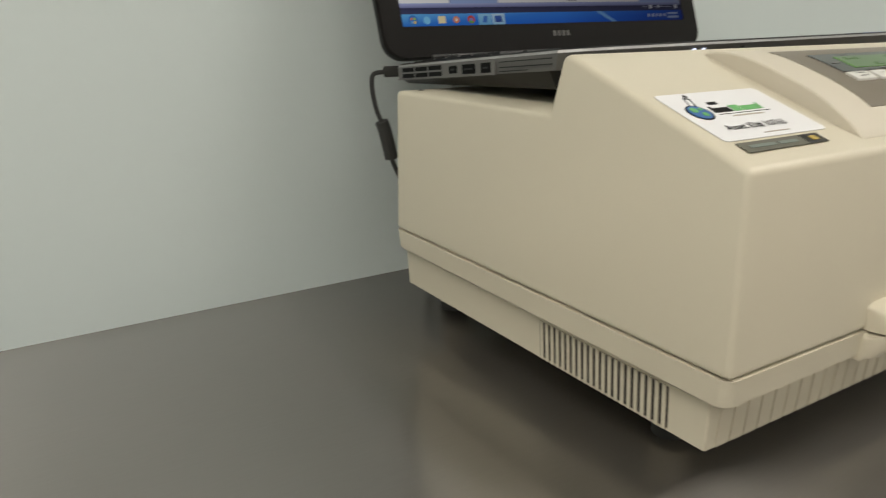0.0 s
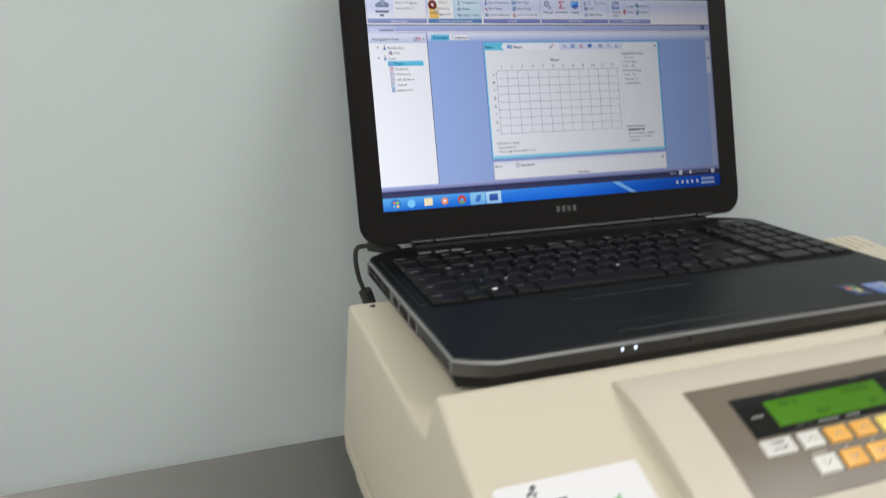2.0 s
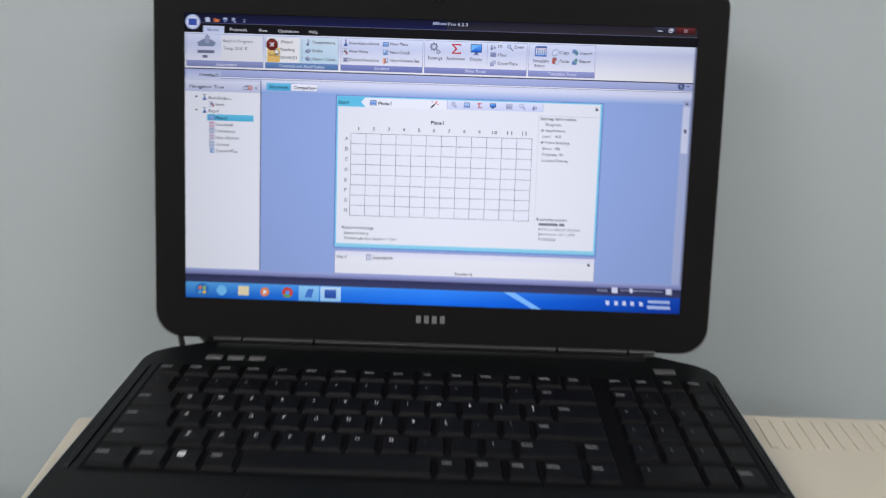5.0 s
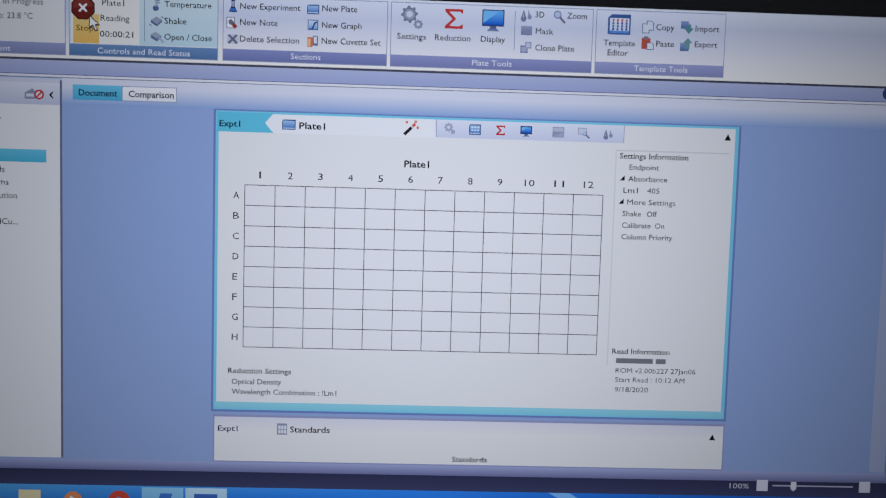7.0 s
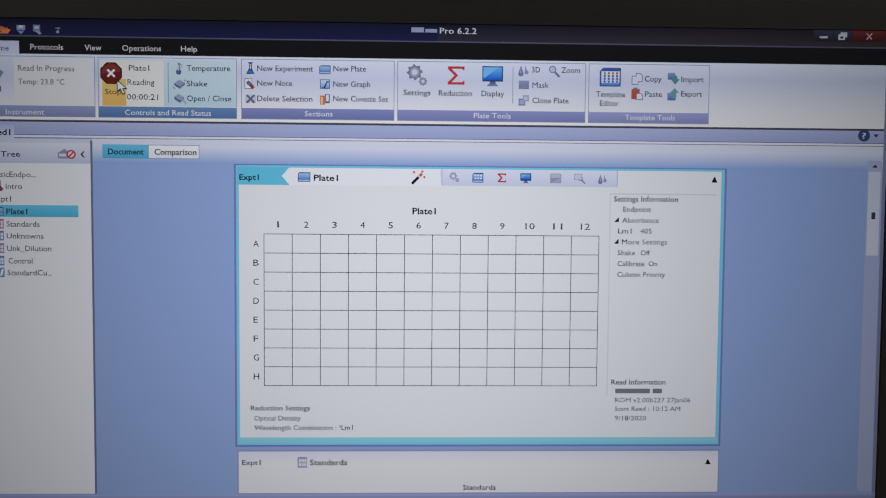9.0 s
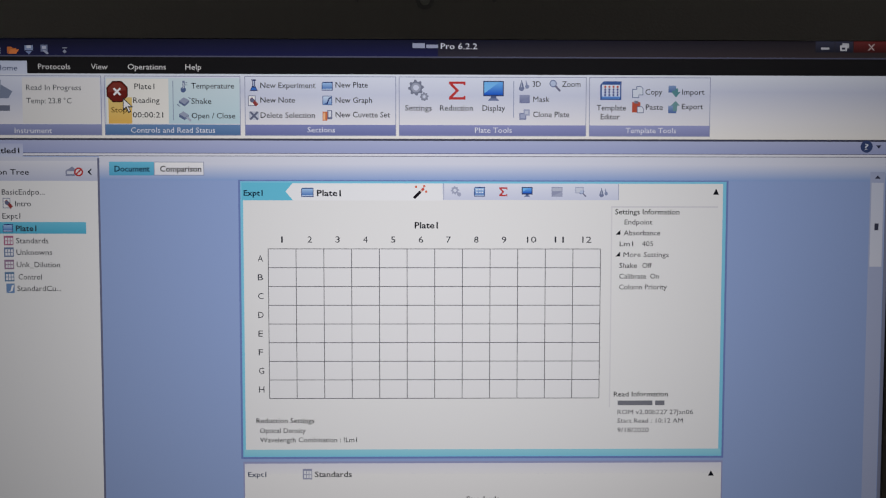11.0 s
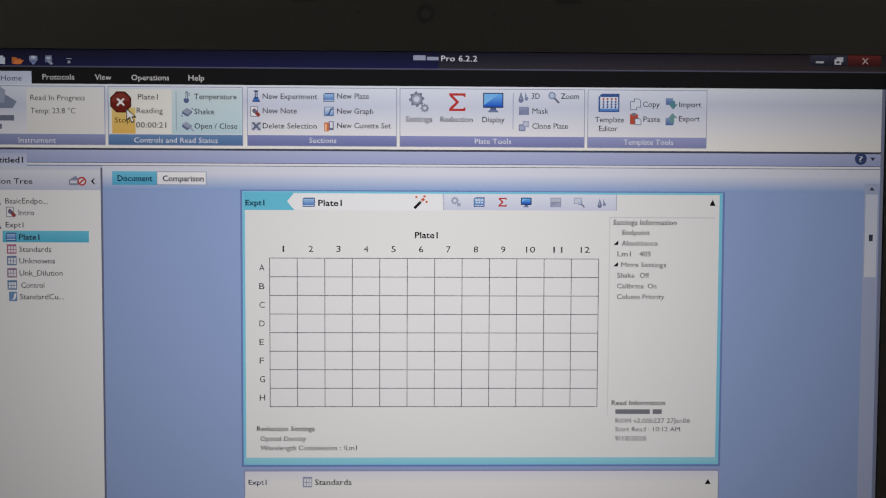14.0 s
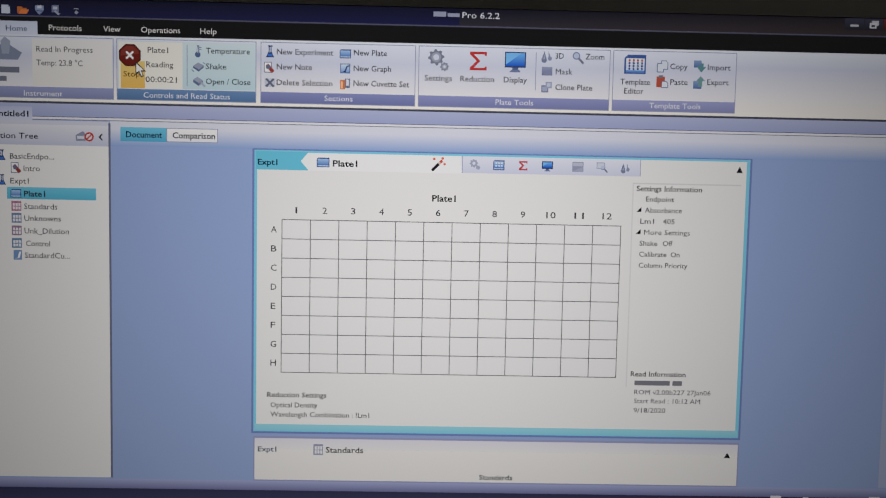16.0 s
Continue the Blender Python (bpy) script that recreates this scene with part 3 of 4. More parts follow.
part("lens_glass", prism(disc_pts(681 * PX, (768 + 55) * PX, 0.0018), 0.0012, 0.0014, "z"), M_WINDOW, laptop, m=SCREEN)
# Flat dark patches put the shade of holes and slots onto the bezel.
for u in (583, 781):
    part("microphone_hole_shade", prism(disc_pts(u * PX, (768 + 55) * PX, 0.0007, 10), 0.0011, 0.0013, "z"), M_INKHOLLOW, laptop, m=SCREEN)
for u in (505, 891):
    part("hook_slot_shade", prism(rounded((u - 20) * PX, (u + 20) * PX, (768 + 70) * PX, (768 + 82) * PX, 0.0012, 3), 0.0011, 0.00125, "z"), M_INKHOLLOW, laptop, m=SCREEN)
for i in range(4):
    part("mark_bar", prism(rounded((641 + 22 * i) * PX, (655 + 22 * i) * PX, -50 * PX, -29 * PX, 0.0004, 2), 0.0011, 0.0014, "z"), M_MARK, laptop, m=SCREEN)
# hinge strip between the two halves
part("hinge_bar", box(0.045, 0.343, 0.2190, 0.2320, -0.0120, 0.0035, 0.002, 2), M_BLACK, laptop)
for x0, x1 in ((0.0430, 0.0620), (0.0635, 0.1120), (0.1135, 0.2810), (0.2825, 0.3300), (0.3315, 0.3490)):
    part("hinge_rod", tube([(x0, 0.2222, 0.0052), ((x0 + x1) / 2, 0.2222, 0.0052), (x1, 0.2222, 0.0052)], 0.0017, 12), M_ROD, laptop, "thin dark metal hinge rod")

# keyboard: sunken tray, six rows of keys and a number pad
part("key_tray", box(0.0150, 0.3785, 0.0815, 0.1935, 0.0000, 0.0007), M_INKHOLLOW, laptop)


def key(x0, x1, y0, y1, legend="", size=0.0034, mat=None):
    """A keycap that narrows towards its top, with its printed character or a small bar."""
    k = part("key", loft([(x0, y0), (x1, y0), (x1, y1), (x0, y1)], 0.0006, [(x0 + 0.0016, y0 + 0.0012), (x1 - 0.0016, y0 + 0.0012), (x1 - 0.0016, y1 - 0.0020), (x0 + 0.0016, y1 - 0.0020)], 0.0030), M_KEYS, laptop)
    cx, cy = x0 + min(0.0058, 0.36 * (x1 - x0)), y0 + 0.60 * (y1 - y0)
    if legend in ("-bar", "-win"):
        w, h = (0.0030 * (0.8 + 0.4 * random.random()), 0.0007) if legend == "-bar" else (0.0020, 0.0018)
        bm = prism([(cx - w, cy - h), (cx + w, cy - h), (cx + w, cy + h), (cx - w, cy + h)], 0.0029, 0.0031, "z")
    elif legend:
        bm = text_bm(legend, 0.0, size, 0.02, "CENTER")
        for v in bm.verts:
            v.co = Vector((cx + v.co.x, cy - 0.35 * size + v.co.y, 0.0032))
    else:
        return k
    part("legend", bm, mat or (M_KEYDIM if legend == "-bar" else M_KEYPRINT), k)
    return k


U = 0.0189
LAYOUT = ((1.25, 1, 1, 1, 5.5, 1, 1, 1, 1.25, 1), (2.1, 1, 1, 1, 1, 1, 1, 1, 1, 1, 1, 1.9, 1), (1.7, 1, 1, 1, 1, 1, 1, 1, 1, 1, 1, 1, 2.3), (1.45, 1, 1, 1, 1, 1, 1, 1, 1, 1, 1, 1, 1, 1.55), (1, 1, 1, 1, 1, 1, 1, 1, 1, 1, 1, 1, 1, 2))
LETTERS = ("", " ZXCVBNM,./", " ASDFGHJKL;'", " QWERTYUIOP[]", "`1234567890-=")
for r, row in enumerate(LAYOUT):
    y = 0.0833 + 0.0187 * r
    x = 0.0166
    for i, n in enumerate(row):
        s = LETTERS[r][i].strip() if i < len(LETTERS[r]) else ""
        if r == 0 and i == 2:
            s = "-win"
        elif not s and n < 5:
            s = "-bar"
        key(x + 0.0008, x + n * U - 0.0008, y + 0.0008, y + 0.0179, s, mat=M_KEYDIM if r == 4 else None)
        x += n * U
for i in range(15):
    x = 0.0166 + 0.0189 * i
    key(x + 0.0008, x + 0.0181, 0.1775, 0.1915, "-bar")
PAD = (("0", "", ".", "-bar"), "123-", "456-", "789+", ("-bar", "/", "*", "-"), ("-bar",) * 4)
for r in range(6):
    for c in range(4):
        if r == 0 and c == 1:
            continue
        x = 0.3085 + 0.0170 * c
        y = 0.0833 + 0.0187 * r
        h = 0.0140 if r == 5 else 0.0171
        key(x + 0.0006, x + (0.0334 if r == 0 and c == 0 else 0.0164), y + 0.0008, y + 0.0008 + h, PAD[r][c], 0.0032, M_KEYDIM)
# touch pad with its buttons, strips beside the keys, small buttons above them
part("touchpad", box(0.1080, 0.2050, 0.0160, 0.0600, 0.0001, 0.0005, 0.0001, 1), M_TOUCH, laptop, "smooth black touchpad")
for x0, x1 in ((0.1080, 0.1560), (0.1572, 0.2050)):
    part("pad_button", box(x0, x1, 0.0620, 0.0740, 0.0002, 0.0008, 0.0003, 1), M_DECK, laptop)
    part("pad_button", box(x0, x1, 0.0020, 0.0140, 0.0002, 0.0008, 0.0003, 1), M_DECK, laptop)
for x0 in (0.0070, 0.3800):
    part("speaker_strip", box(x0, x0 + 0.0035, 0.0830, 0.1900, 0.0002, 0.0014, 0.0005, 1), M_KEYS, laptop)
for x in (0.0487, 0.0632, 0.0777):
    part("media_button", box(x - 0.0055, x + 0.0055, 0.2010, 0.2060, 0.0002, 0.0016, 0.0006, 1), M_SILVER, laptop, "small grey button")
part("power_button", box(0.3450, 0.3590, 0.2010, 0.2065, 0.0002, 0.0018, 0.0010, 2), M_SILVER, laptop, "small grey power button")
for x in (0.1028, 0.1118):
    part("status_light", box(x - 0.0004, x + 0.0004, -0.0120, -0.0085, -0.0056, -0.0042), M_LED, laptop, "small lit white status light")
# small dark dot on the front edge
part("front_dot", box(0.1493, 0.1507, -0.0119, -0.0085, -0.0054, -0.0042), M_BLACK, laptop)
# openings in the left side, drawn as raised dark blocks that stand for their shade
part("side_panel", box(-0.0002, 0.001, 0.0650, 0.2050, -0.0126, -0.0030), M_SILVER, laptop)
for i in range(3):
    for j in range(2):
        y = 0.1970 - 0.0215 * i
        z = -0.0112 + 0.0046 * j
        part("air_slot", box(-0.0006, 0.0005, y - 0.0190, y, z, z + 0.0032), M_INKHOLLOW, laptop)
for y0, y1, z0, z1 in ((0.1130, 0.1240, -0.0100, -0.0045), (0.0890, 0.1060, -0.0110, -0.0042), (0.0700, 0.0820, -0.0110, -0.0042)):
    part("port", box(-0.0006, 0.0005, y0, y1, z0, z1, 0.0004, 1), M_INKHOLLOW, laptop)
    part("port_tongue", box(-0.0008, 0.0004, y0 + 0.003, y1 - 0.003, (z0 + z1) / 2 - 0.0006, (z0 + z1) / 2 + 0.0006), M_BLACK, laptop)
for y0, y1, z in ((0.0060, 0.0600, -0.0050), (0.0060, 0.0600, -0.0085), (0.0300, 0.0600, -0.0110)):
    part("card_slot", box(-0.0004, 0.0005, y0, y1, z, z + 0.0006), M_BLACK, laptop)

# ---- stickers on the palm rest ----
stk = thing("palm_sticker", LAP, "small blue sticker with a coloured emblem on the palm rest", "sticker", "palm rest stickers")
part("film", prism(rounded(0.2955, 0.3110, 0.0010, 0.0215, 0.0015, 3), 0.0004, 0.0008, "z"), M_NAVY, stk)
for x, y, mat in ((0.2995, 0.0115, M_STKRED), (0.3036, 0.0122, M_GREEN), (0.2995, 0.0062, M_STKBLUE), (0.3036, 0.0069, M_YELLOW)):
    part("emblem_pane", prism(rounded(x, x + 0.0038, y, y + 0.0048, 0.0008, 2), 0.0008, 0.0010, "z"), mat, stk)
stk = thing("palm_sticker", LAP, "small pale blue printed sticker on the palm rest", "sticker", "palm rest stickers")
part("film", prism(rounded(0.3165, 0.3375, 0.0000, 0.0190, 0.0015, 3), 0.0004, 0.0008, "z"), M_STKBLUE, stk)
part("pale_field", prism(rounded(0.3180, 0.3360, 0.0055, 0.0175, 0.0012, 3), 0.0008, 0.0010, "z"), M_STKPALE, stk)

part("print_ring", prism(disc_pts(0.3245, 0.0117, 0.0050, 20, 0.0040), 0.0010, 0.0011, "z"), M_STKBLUE, stk)
part("print_bar", prism(rounded(0.3205, 0.3285, 0.0108, 0.0128, 0.0004, 2), 0.0011, 0.0012, "z"), M_LEGEND, stk)
part("print_bar", prism(rounded(0.3305, 0.3350, 0.0090, 0.0140, 0.0004, 2), 0.0010, 0.0011, "z"), M_LEGEND, stk)
part("print_bar", prism(rounded(0.3185, 0.3355, 0.0020, 0.0036, 0.0004, 2), 0.0008, 0.0010, "z"), M_STKPALE, stk)

# ---- power cord ----
cord = thing("power_cord", pose(0, 0, BZ), "black laptop power cord with a moulded plug", "cable")
part("plug", tube([(0.0700, 0.3960, 0.1862), (0.0600, 0.4080, 0.1858), (0.0500, 0.4180, 0.1852)], 0.0050), M_RUBBER, cord)
part("cord", tube([(0.0510, 0.4175, 0.1852), (0.0400, 0.4200, 0.1835), (0.0377, 0.4200, 0.1746), (0.0392, 0.4200, 0.1620), (0.0422, 0.4200, 0.1500), (0.0494, 0.4200, 0.1320), (0.0556, 0.4205, 0.1060), (0.070, 0.422, 0.075), (0.090, 0.426, 0.030), (0.100, 0.432, -0.040), (0.105, 0.438, -0.250), (0.108, 0.440, -0.600), (0.110, 0.436, -0.860), (0.150, 0.430, -0.8975)], 0.0021), M_RUBBER, cord)
part("ferrite", tube([(0.0462, 0.4200, 0.1410), (0.0494, 0.4200, 0.1320), (0.0540, 0.4203, 0.1140), (0.0556, 0.4205, 0.1060)], 0.0062), M_RUBBER, cord, "black moulded cord sleeve")

# ---- what the screen shows ----
def screen_material():
    m = bpy.data.materials.new("lit_screen")
    m.use_nodes = True
    n, l = m.node_tree.nodes, m.node_tree.links
    b = n["Principled BSDF"]
    b.inputs["Base Color"].default_value = (0.012, 0.012, 0.013, 1)
    b.inputs["Roughness"].default_value = 0.55
    b.inputs["Specular IOR Level"].default_value = 0.3
    a = n.new("ShaderNodeVertexColor")
    a.layer_name = "shown"
    l.new(a.outputs["Color"], b.inputs["Emission Color"])
    aslant_dimming(b, 0.0045, 1.1, SCREEN_POWER, 0.5)
    return m


SCREEN_POWER = 1.20
M_SCREEN = screen_material()


def rgb(c):
    return (*lin([v / 255 for v in c]), 1.0)


def lit(name, polys, layer, parent):
    """Flat shapes of the picture: a list of (points in display pixels, colour or one colour a point)."""
    verts, faces, cols = [], [], []
    for pts, c in polys:
        i = len(verts)
        z = 0.00004 * (layer + 0.9 * len(faces) / max(1, len(polys)))
        verts += [(u * PX, (768 - v) * PX, z) for u, v in pts]
        faces.append(list(range(i, i + len(pts))))
        cols += [rgb(k) for k in c] if isinstance(c[0], (tuple, list)) else [rgb(c)] * len(pts)
    me = bpy.data.meshes.new(name)
    me.from_pydata(verts, [], faces)
    at = me.color_attributes.new("shown", "FLOAT_COLOR", "POINT")
    for k, c in enumerate(cols):
        at.data[k].color = c
    me.materials.append(M_SCREEN)
    ob = new(name, me)
    ob.parent = parent
    if parent == laptop:
        ob.matrix_basis = SCREEN
    return ob


def rect(u0, v0, u1, v1):
    return [(u0, v1), (u1, v1), (u1, v0), (u0, v0)]


def shade(u0, v0, u1, v1, top, low):
    return (rect(u0, v0, u1, v1), (low, low, top, top))


def ramp(name, u0, u1, stops, layer):
    """One field that runs through several colours from top to foot."""
    verts = [(u * PX, (768 - v) * PX, 0.00004 * layer) for v, _ in stops for u in (u0, u1)]
    me = bpy.data.meshes.new(name)
    me.from_pydata(verts, [], [(2 * i, 2 * i + 2, 2 * i + 3, 2 * i + 1) for i in range(len(stops) - 1)])
    at = me.color_attributes.new("shown", "FLOAT_COLOR", "POINT")
    for k in range(len(verts)):
        at.data[k].color = rgb(stops[k // 2][1])
    me.materials.append(M_SCREEN)
    ob = new(name, me)
    ob.parent = display
    return ob


def circle(u, v, r, n=20):
    return [(u + r * math.cos(i * math.tau / n), v - r * math.sin(i * math.tau / n)) for i in range(n)]


display = lit("screen", [shade(0, 0, 1366, 768, (151, 174, 224), (148, 169, 214))], 0, laptop)
tagged(display, "lit display showing plate reader software")


def ui(name, polys, layer=2):
    return lit(name, polys, layer, display)


def say(s, u0, u1, v, size=11.5, c=(40, 42, 50), bold=0.003, layer=8, name="caption"):
    """A line of writing from u0 to u1, centred on v."""
    bm = text_bm(s, (u1 - u0) * PX, size * PX, 0.0 if "M" in s or "4" in s else bold)
    for w in bm.verts:
        w.co = Vector((u0 * PX + w.co.x, (768 - v - 0.36 * size) * PX + w.co.y, 0.00004 * layer))
    me = bpy.data.meshes.new(name)
    bm.to_mesh(me)
    bm.free()
    at = me.color_attributes.new("shown", "FLOAT_COLOR", "POINT")
    k = rgb(c)
    for d in at.data:
        d.color = k
    me.materials.append(M_SCREEN)
    ob = new(name, me)
    ob.parent = display
    return ob


def gear(u, v, r, c):
    """A toothed wheel."""
    pts = []
    for i in range(32):
        k = r * (1.28 if i % 4 < 2 else 1.0)
        pts.append((u + k * math.cos(i * math.tau / 32), v - k * math.sin(i * math.tau / 32)))
    lit("icon", [(pts, c)], 7, display)


WHITE, PAPER, INK = (240, 241, 245), (233, 234, 237), (22, 24, 32)
# title bar and menu row
ui("title_bar", [shade(0, 0, 700, 24, (22, 24, 44), (30, 32, 72)), (rect(700, 0, 1366, 24), ((48, 46, 56), (58, 50, 52), (40, 36, 42), (22, 24, 40)))])
ui("menu_strip", [shade(0, 24, 1366, 26, (92, 94, 118), (70, 72, 92)), (rect(0, 26, 1366, 50), (24, 24, 27))], 2)
ui("orb", [(circle(22, 23, 20), (176, 190, 226))], 5)
ui("orb_ring", [(circle(22, 23, 17), (226, 232, 246))], 6)
ui("orb_mark", [(rect(11, 15, 33, 32), (64, 92, 178))], 7)
ui("icon", [([(56, 22), (68, 22), (68, 13), (65, 10), (56, 10)], (206, 216, 236)), ([(65, 10), (68, 13), (65, 13)], (140, 160, 200))], 5)
ui("icon", [([(78, 22), (78, 12), (84, 12), (86, 14), (91, 14), (91, 17), (82, 17)], (196, 112, 60)), ([(79, 22), (91, 22), (95, 16), (83, 16)], (230, 130, 72))], 5)
ui("icon", [(rect(103, 10, 115, 17), (136, 152, 190)), (rect(106, 10, 112, 14), (206, 212, 230)), ([(104, 18), (114, 18), (109, 23)], (128, 146, 190))], 5)
ui("icon", [(rect(126, 9, 136, 19), (112, 122, 156)), (rect(128, 11, 134, 15), (186, 192, 214)), ([(131, 16), (138, 21), (135, 23), (129, 18)], (156, 164, 190))], 5)
ui("icon", [(rect(157, 13, 164, 14), (170, 176, 196)), ([(157.5, 19), (160.5, 15.5), (163.5, 19), (160.5, 21)], (150, 156, 178))], 5)
ui("word_bar", [(rect(663, 5, 681, 12), (150, 156, 182)), (rect(683, 7, 700, 12), (150, 156, 182))], 6)
say("Pro 6.2.2", 704, 757, 9, 12, (214, 218, 232))
ui("window_button", [shade(1252, 0, 1280, 16, (60, 62, 82), (34, 36, 50))], 4)
ui("window_button", [shade(1281, 0, 1307, 16, (60, 62, 82), (34, 36, 50))], 4)
ui("window_button", [shade(1308, 0, 1358, 16, (112, 48, 48), (66, 22, 24))], 4)
ui("button_mark", [(rect(1260, 9, 1272, 12), (196, 198, 208))], 6)
ui("button_mark", [(rect(1291, 3, 1301, 10), (196, 198, 208)), (rect(1288, 6, 1298, 14), (210, 212, 222)), (rect(1290.5, 9, 1295.5, 12), (52, 54, 72))], 6)
ui("button_mark", [([(1329, 4), (1331, 4), (1339, 13), (1337, 13)], (206, 190, 192)), ([(1337, 4), (1339, 4), (1331, 13), (1329, 13)], (206, 190, 192))], 6)
ui("menu_tab", [shade(50, 32, 106, 51, (202, 212, 238), (214, 222, 244))], 5)
say("Home", 62, 92, 42, 11.5, (70, 84, 120))
for s, a, b in (("Protocols", 122, 168), ("View", 198, 222), ("Operations", 251, 306), ("Help", 334, 357)):
    say(s, a, b, 40, 11.5, (222, 222, 226))
# tool ribbon
ramp("ribbon", 0, 1366, ((50, (226, 232, 246)), (74, (204, 210, 232)), (118, (232, 232, 238)), (143, (240, 238, 236))), 2)
GROUPS = ((4, 212, (128, 136, 178)), (216, 413, (84, 118, 164)), (419, 639, (112, 120, 172)), (643, 917, (122, 128, 178)), (921, 1099, (134, 140, 186)))
for a, b, c in GROUPS:
    ui("tool_edge", [(rect(a, 53, b, 139), (150, 156, 188))], 3)
    ramp("tool_panel", a + 1, b - 1, ((54, (222, 228, 246)), (80, (206, 212, 234)), (123, (230, 230, 238))), 3.5)
    ui("group_strip", [shade(a + 1, 123, b - 1, 138, tuple(min(255, k + 22) for k in c), c)], 4)
ui("tool_field", [shade(98, 56, 210, 122, (232, 232, 236), (228, 228, 228))], 4)
ui("tool_field", [shade(218, 56, 412, 122, (208, 226, 236), (190, 216, 228))], 4)
ui("status_field", [(rect(219, 57, 309, 122), (236, 235, 232))], 5)
ui("stop_field", [shade(222, 84, 256, 122, (226, 200, 128), (230, 184, 96))], 6)
def octagon(u, v, r):
    return [(u + r * math.cos(radians(22.5 + 45 * i)), v - r * math.sin(radians(22.5 + 45 * i))) for i in range(8)]


ui("stop_edge", [(octagon(235, 76, 16.6), (54, 26, 24))], 7)
ui("stop_sign", [(octagon(235, 76, 15.2), (110, 34, 28))], 8)
ui("stop_shine", [([(222, 77), (248, 74), (247, 70), (240, 63.5), (230, 63.5), (223, 70)], (128, 54, 46))], 9)
ui("stop_cross", [([(229, 72), (231, 70), (241, 80), (239, 82)], WHITE), ([(239, 70), (241, 72), (231, 82), (229, 80)], WHITE)], 10)
say("Stop", 226, 249, 102, 11, (96, 70, 18), layer=9)
ui("pointer_edge", [([(243, 84), (243, 104), (248, 100), (251, 107), (255, 105), (252, 99), (258, 98.5)], (44, 46, 54))], 11)
ui("pointer", [([(244.3, 87.5), (244.3, 100.5), (248.3, 97.3), (251.6, 104.8), (253.4, 103.9), (250.3, 97.2), (255, 96.8)], (238, 238, 242))], 12)
say("Plate1", 260, 289, 68)
say("Reading", 258, 296, 88)
say("00:00:21", 257, 301, 109)
ui("rule", [(rect(315, 60, 316, 117), (140, 152, 180))], 6)
say("Read In Progress", 104, 183, 70, 11.5, (84, 88, 96))
say("Temp: 23.8 °C", 104, 169, 89, 11.5, (84, 88, 96))
ui("icon", [([(36, 86), (78, 86), (84, 76), (64, 64), (56, 64), (34, 76)], (128, 140, 166)), ([(54, 60), (60, 54), (68, 60), (66, 78), (56, 78)], (156, 166, 190))], 6)
ui("word_bar", [(rect(34, 96, 80, 104), (112, 118, 138)), (rect(48, 109, 62, 116), (112, 118, 138))], 6)
for s, a, b, v in (("Temperature", 342, 404, 67), ("Shake", 342, 371, 89), ("Open / Close", 342, 405, 110), ("New Experiment", 442, 522, 66), ("New Note", 442, 492, 87), ("Delete Selection", 442, 521, 109),
                   ("New Plate", 551, 598, 65), ("New Graph", 551, 604, 87), ("New Cuvette Set", 551, 630, 108), ("Settings", 652, 691, 98), ("Reduction", 703, 751, 98), ("Display", 765, 798, 98),
                   ("3D", 838, 850, 63), ("Zoom", 881, 908, 63), ("Mask", 839, 863, 85), ("Clone Plate", 839, 892, 107), ("Template", 932, 975, 97), ("Editor", 938, 966, 110),
                   ("Copy", 1003, 1028, 74), ("Paste", 1004, 1029, 96), ("Import", 1057, 1090, 74), ("Export", 1057, 1088, 95)):
    say(s, a, b, v, 11.5, (20, 24, 42), 0.005)
for s, a, b, v in (("Instrument", 86, 140, 132), ("Controls and Read Status", 254, 376, 131), ("Sections", 510, 550, 130), ("Plate Tools", 754, 808, 130), ("Template Tools", 975, 1049, 130)):
    say(s, a, b, v, 11, (226, 228, 240))
# small tool pictures
def bar(u0, v0, u1, v1, w):
    """A straight stroke of width w."""
    d = math.hypot(u1 - u0, v1 - v0)
    nu, nv = -(v1 - v0) / d * w / 2, (u1 - u0) / d * w / 2
    return [(u0 - nu, v0 - nv), (u1 - nu, v1 - nv), (u1 + nu, v1 + nv), (u0 + nu, v0 + nv)]


SLATE, STEELBLUE, PALE = (104, 116, 150), (136, 148, 182), (214, 220, 236)


def flask(u, v, k=1.0):
    """A conical flask with a blue filling."""
    ui("icon", [([(u - 6 * k, v + 8 * k), (u - 2 * k, v), (u - 2 * k, v - 8 * k), (u + 2 * k, v - 8 * k), (u + 2 * k, v), (u + 6 * k, v + 8 * k)], (48, 62, 112)),
                ([(u - 4 * k, v + 6.6 * k), (u - 2.6 * k, v + 3 * k), (u + 2.6 * k, v + 3 * k), (u + 4 * k, v + 6.6 * k)], (60, 116, 206)),
                (rect(u - 0.8 * k, v - 6.5 * k, u + 0.8 * k, v + 1), (190, 206, 236)), (rect(u - 3.4 * k, v - 8.6 * k, u + 3.4 * k, v - 7 * k), (48, 62, 112))], 7)


def note(u, v):
    """A sheet with a pencil across it."""
    ui("icon", [(rect(u - 7, v - 8, u + 4, v + 7), (112, 120, 150)), (rect(u - 6, v - 7, u + 3, v + 6), (236, 238, 244)), (bar(u - 3, v - 4, u + 6, v + 6, 5), (150, 62, 62)), (circle(u - 1, v - 1, 3.2, 10), (104, 110, 140))], 7)


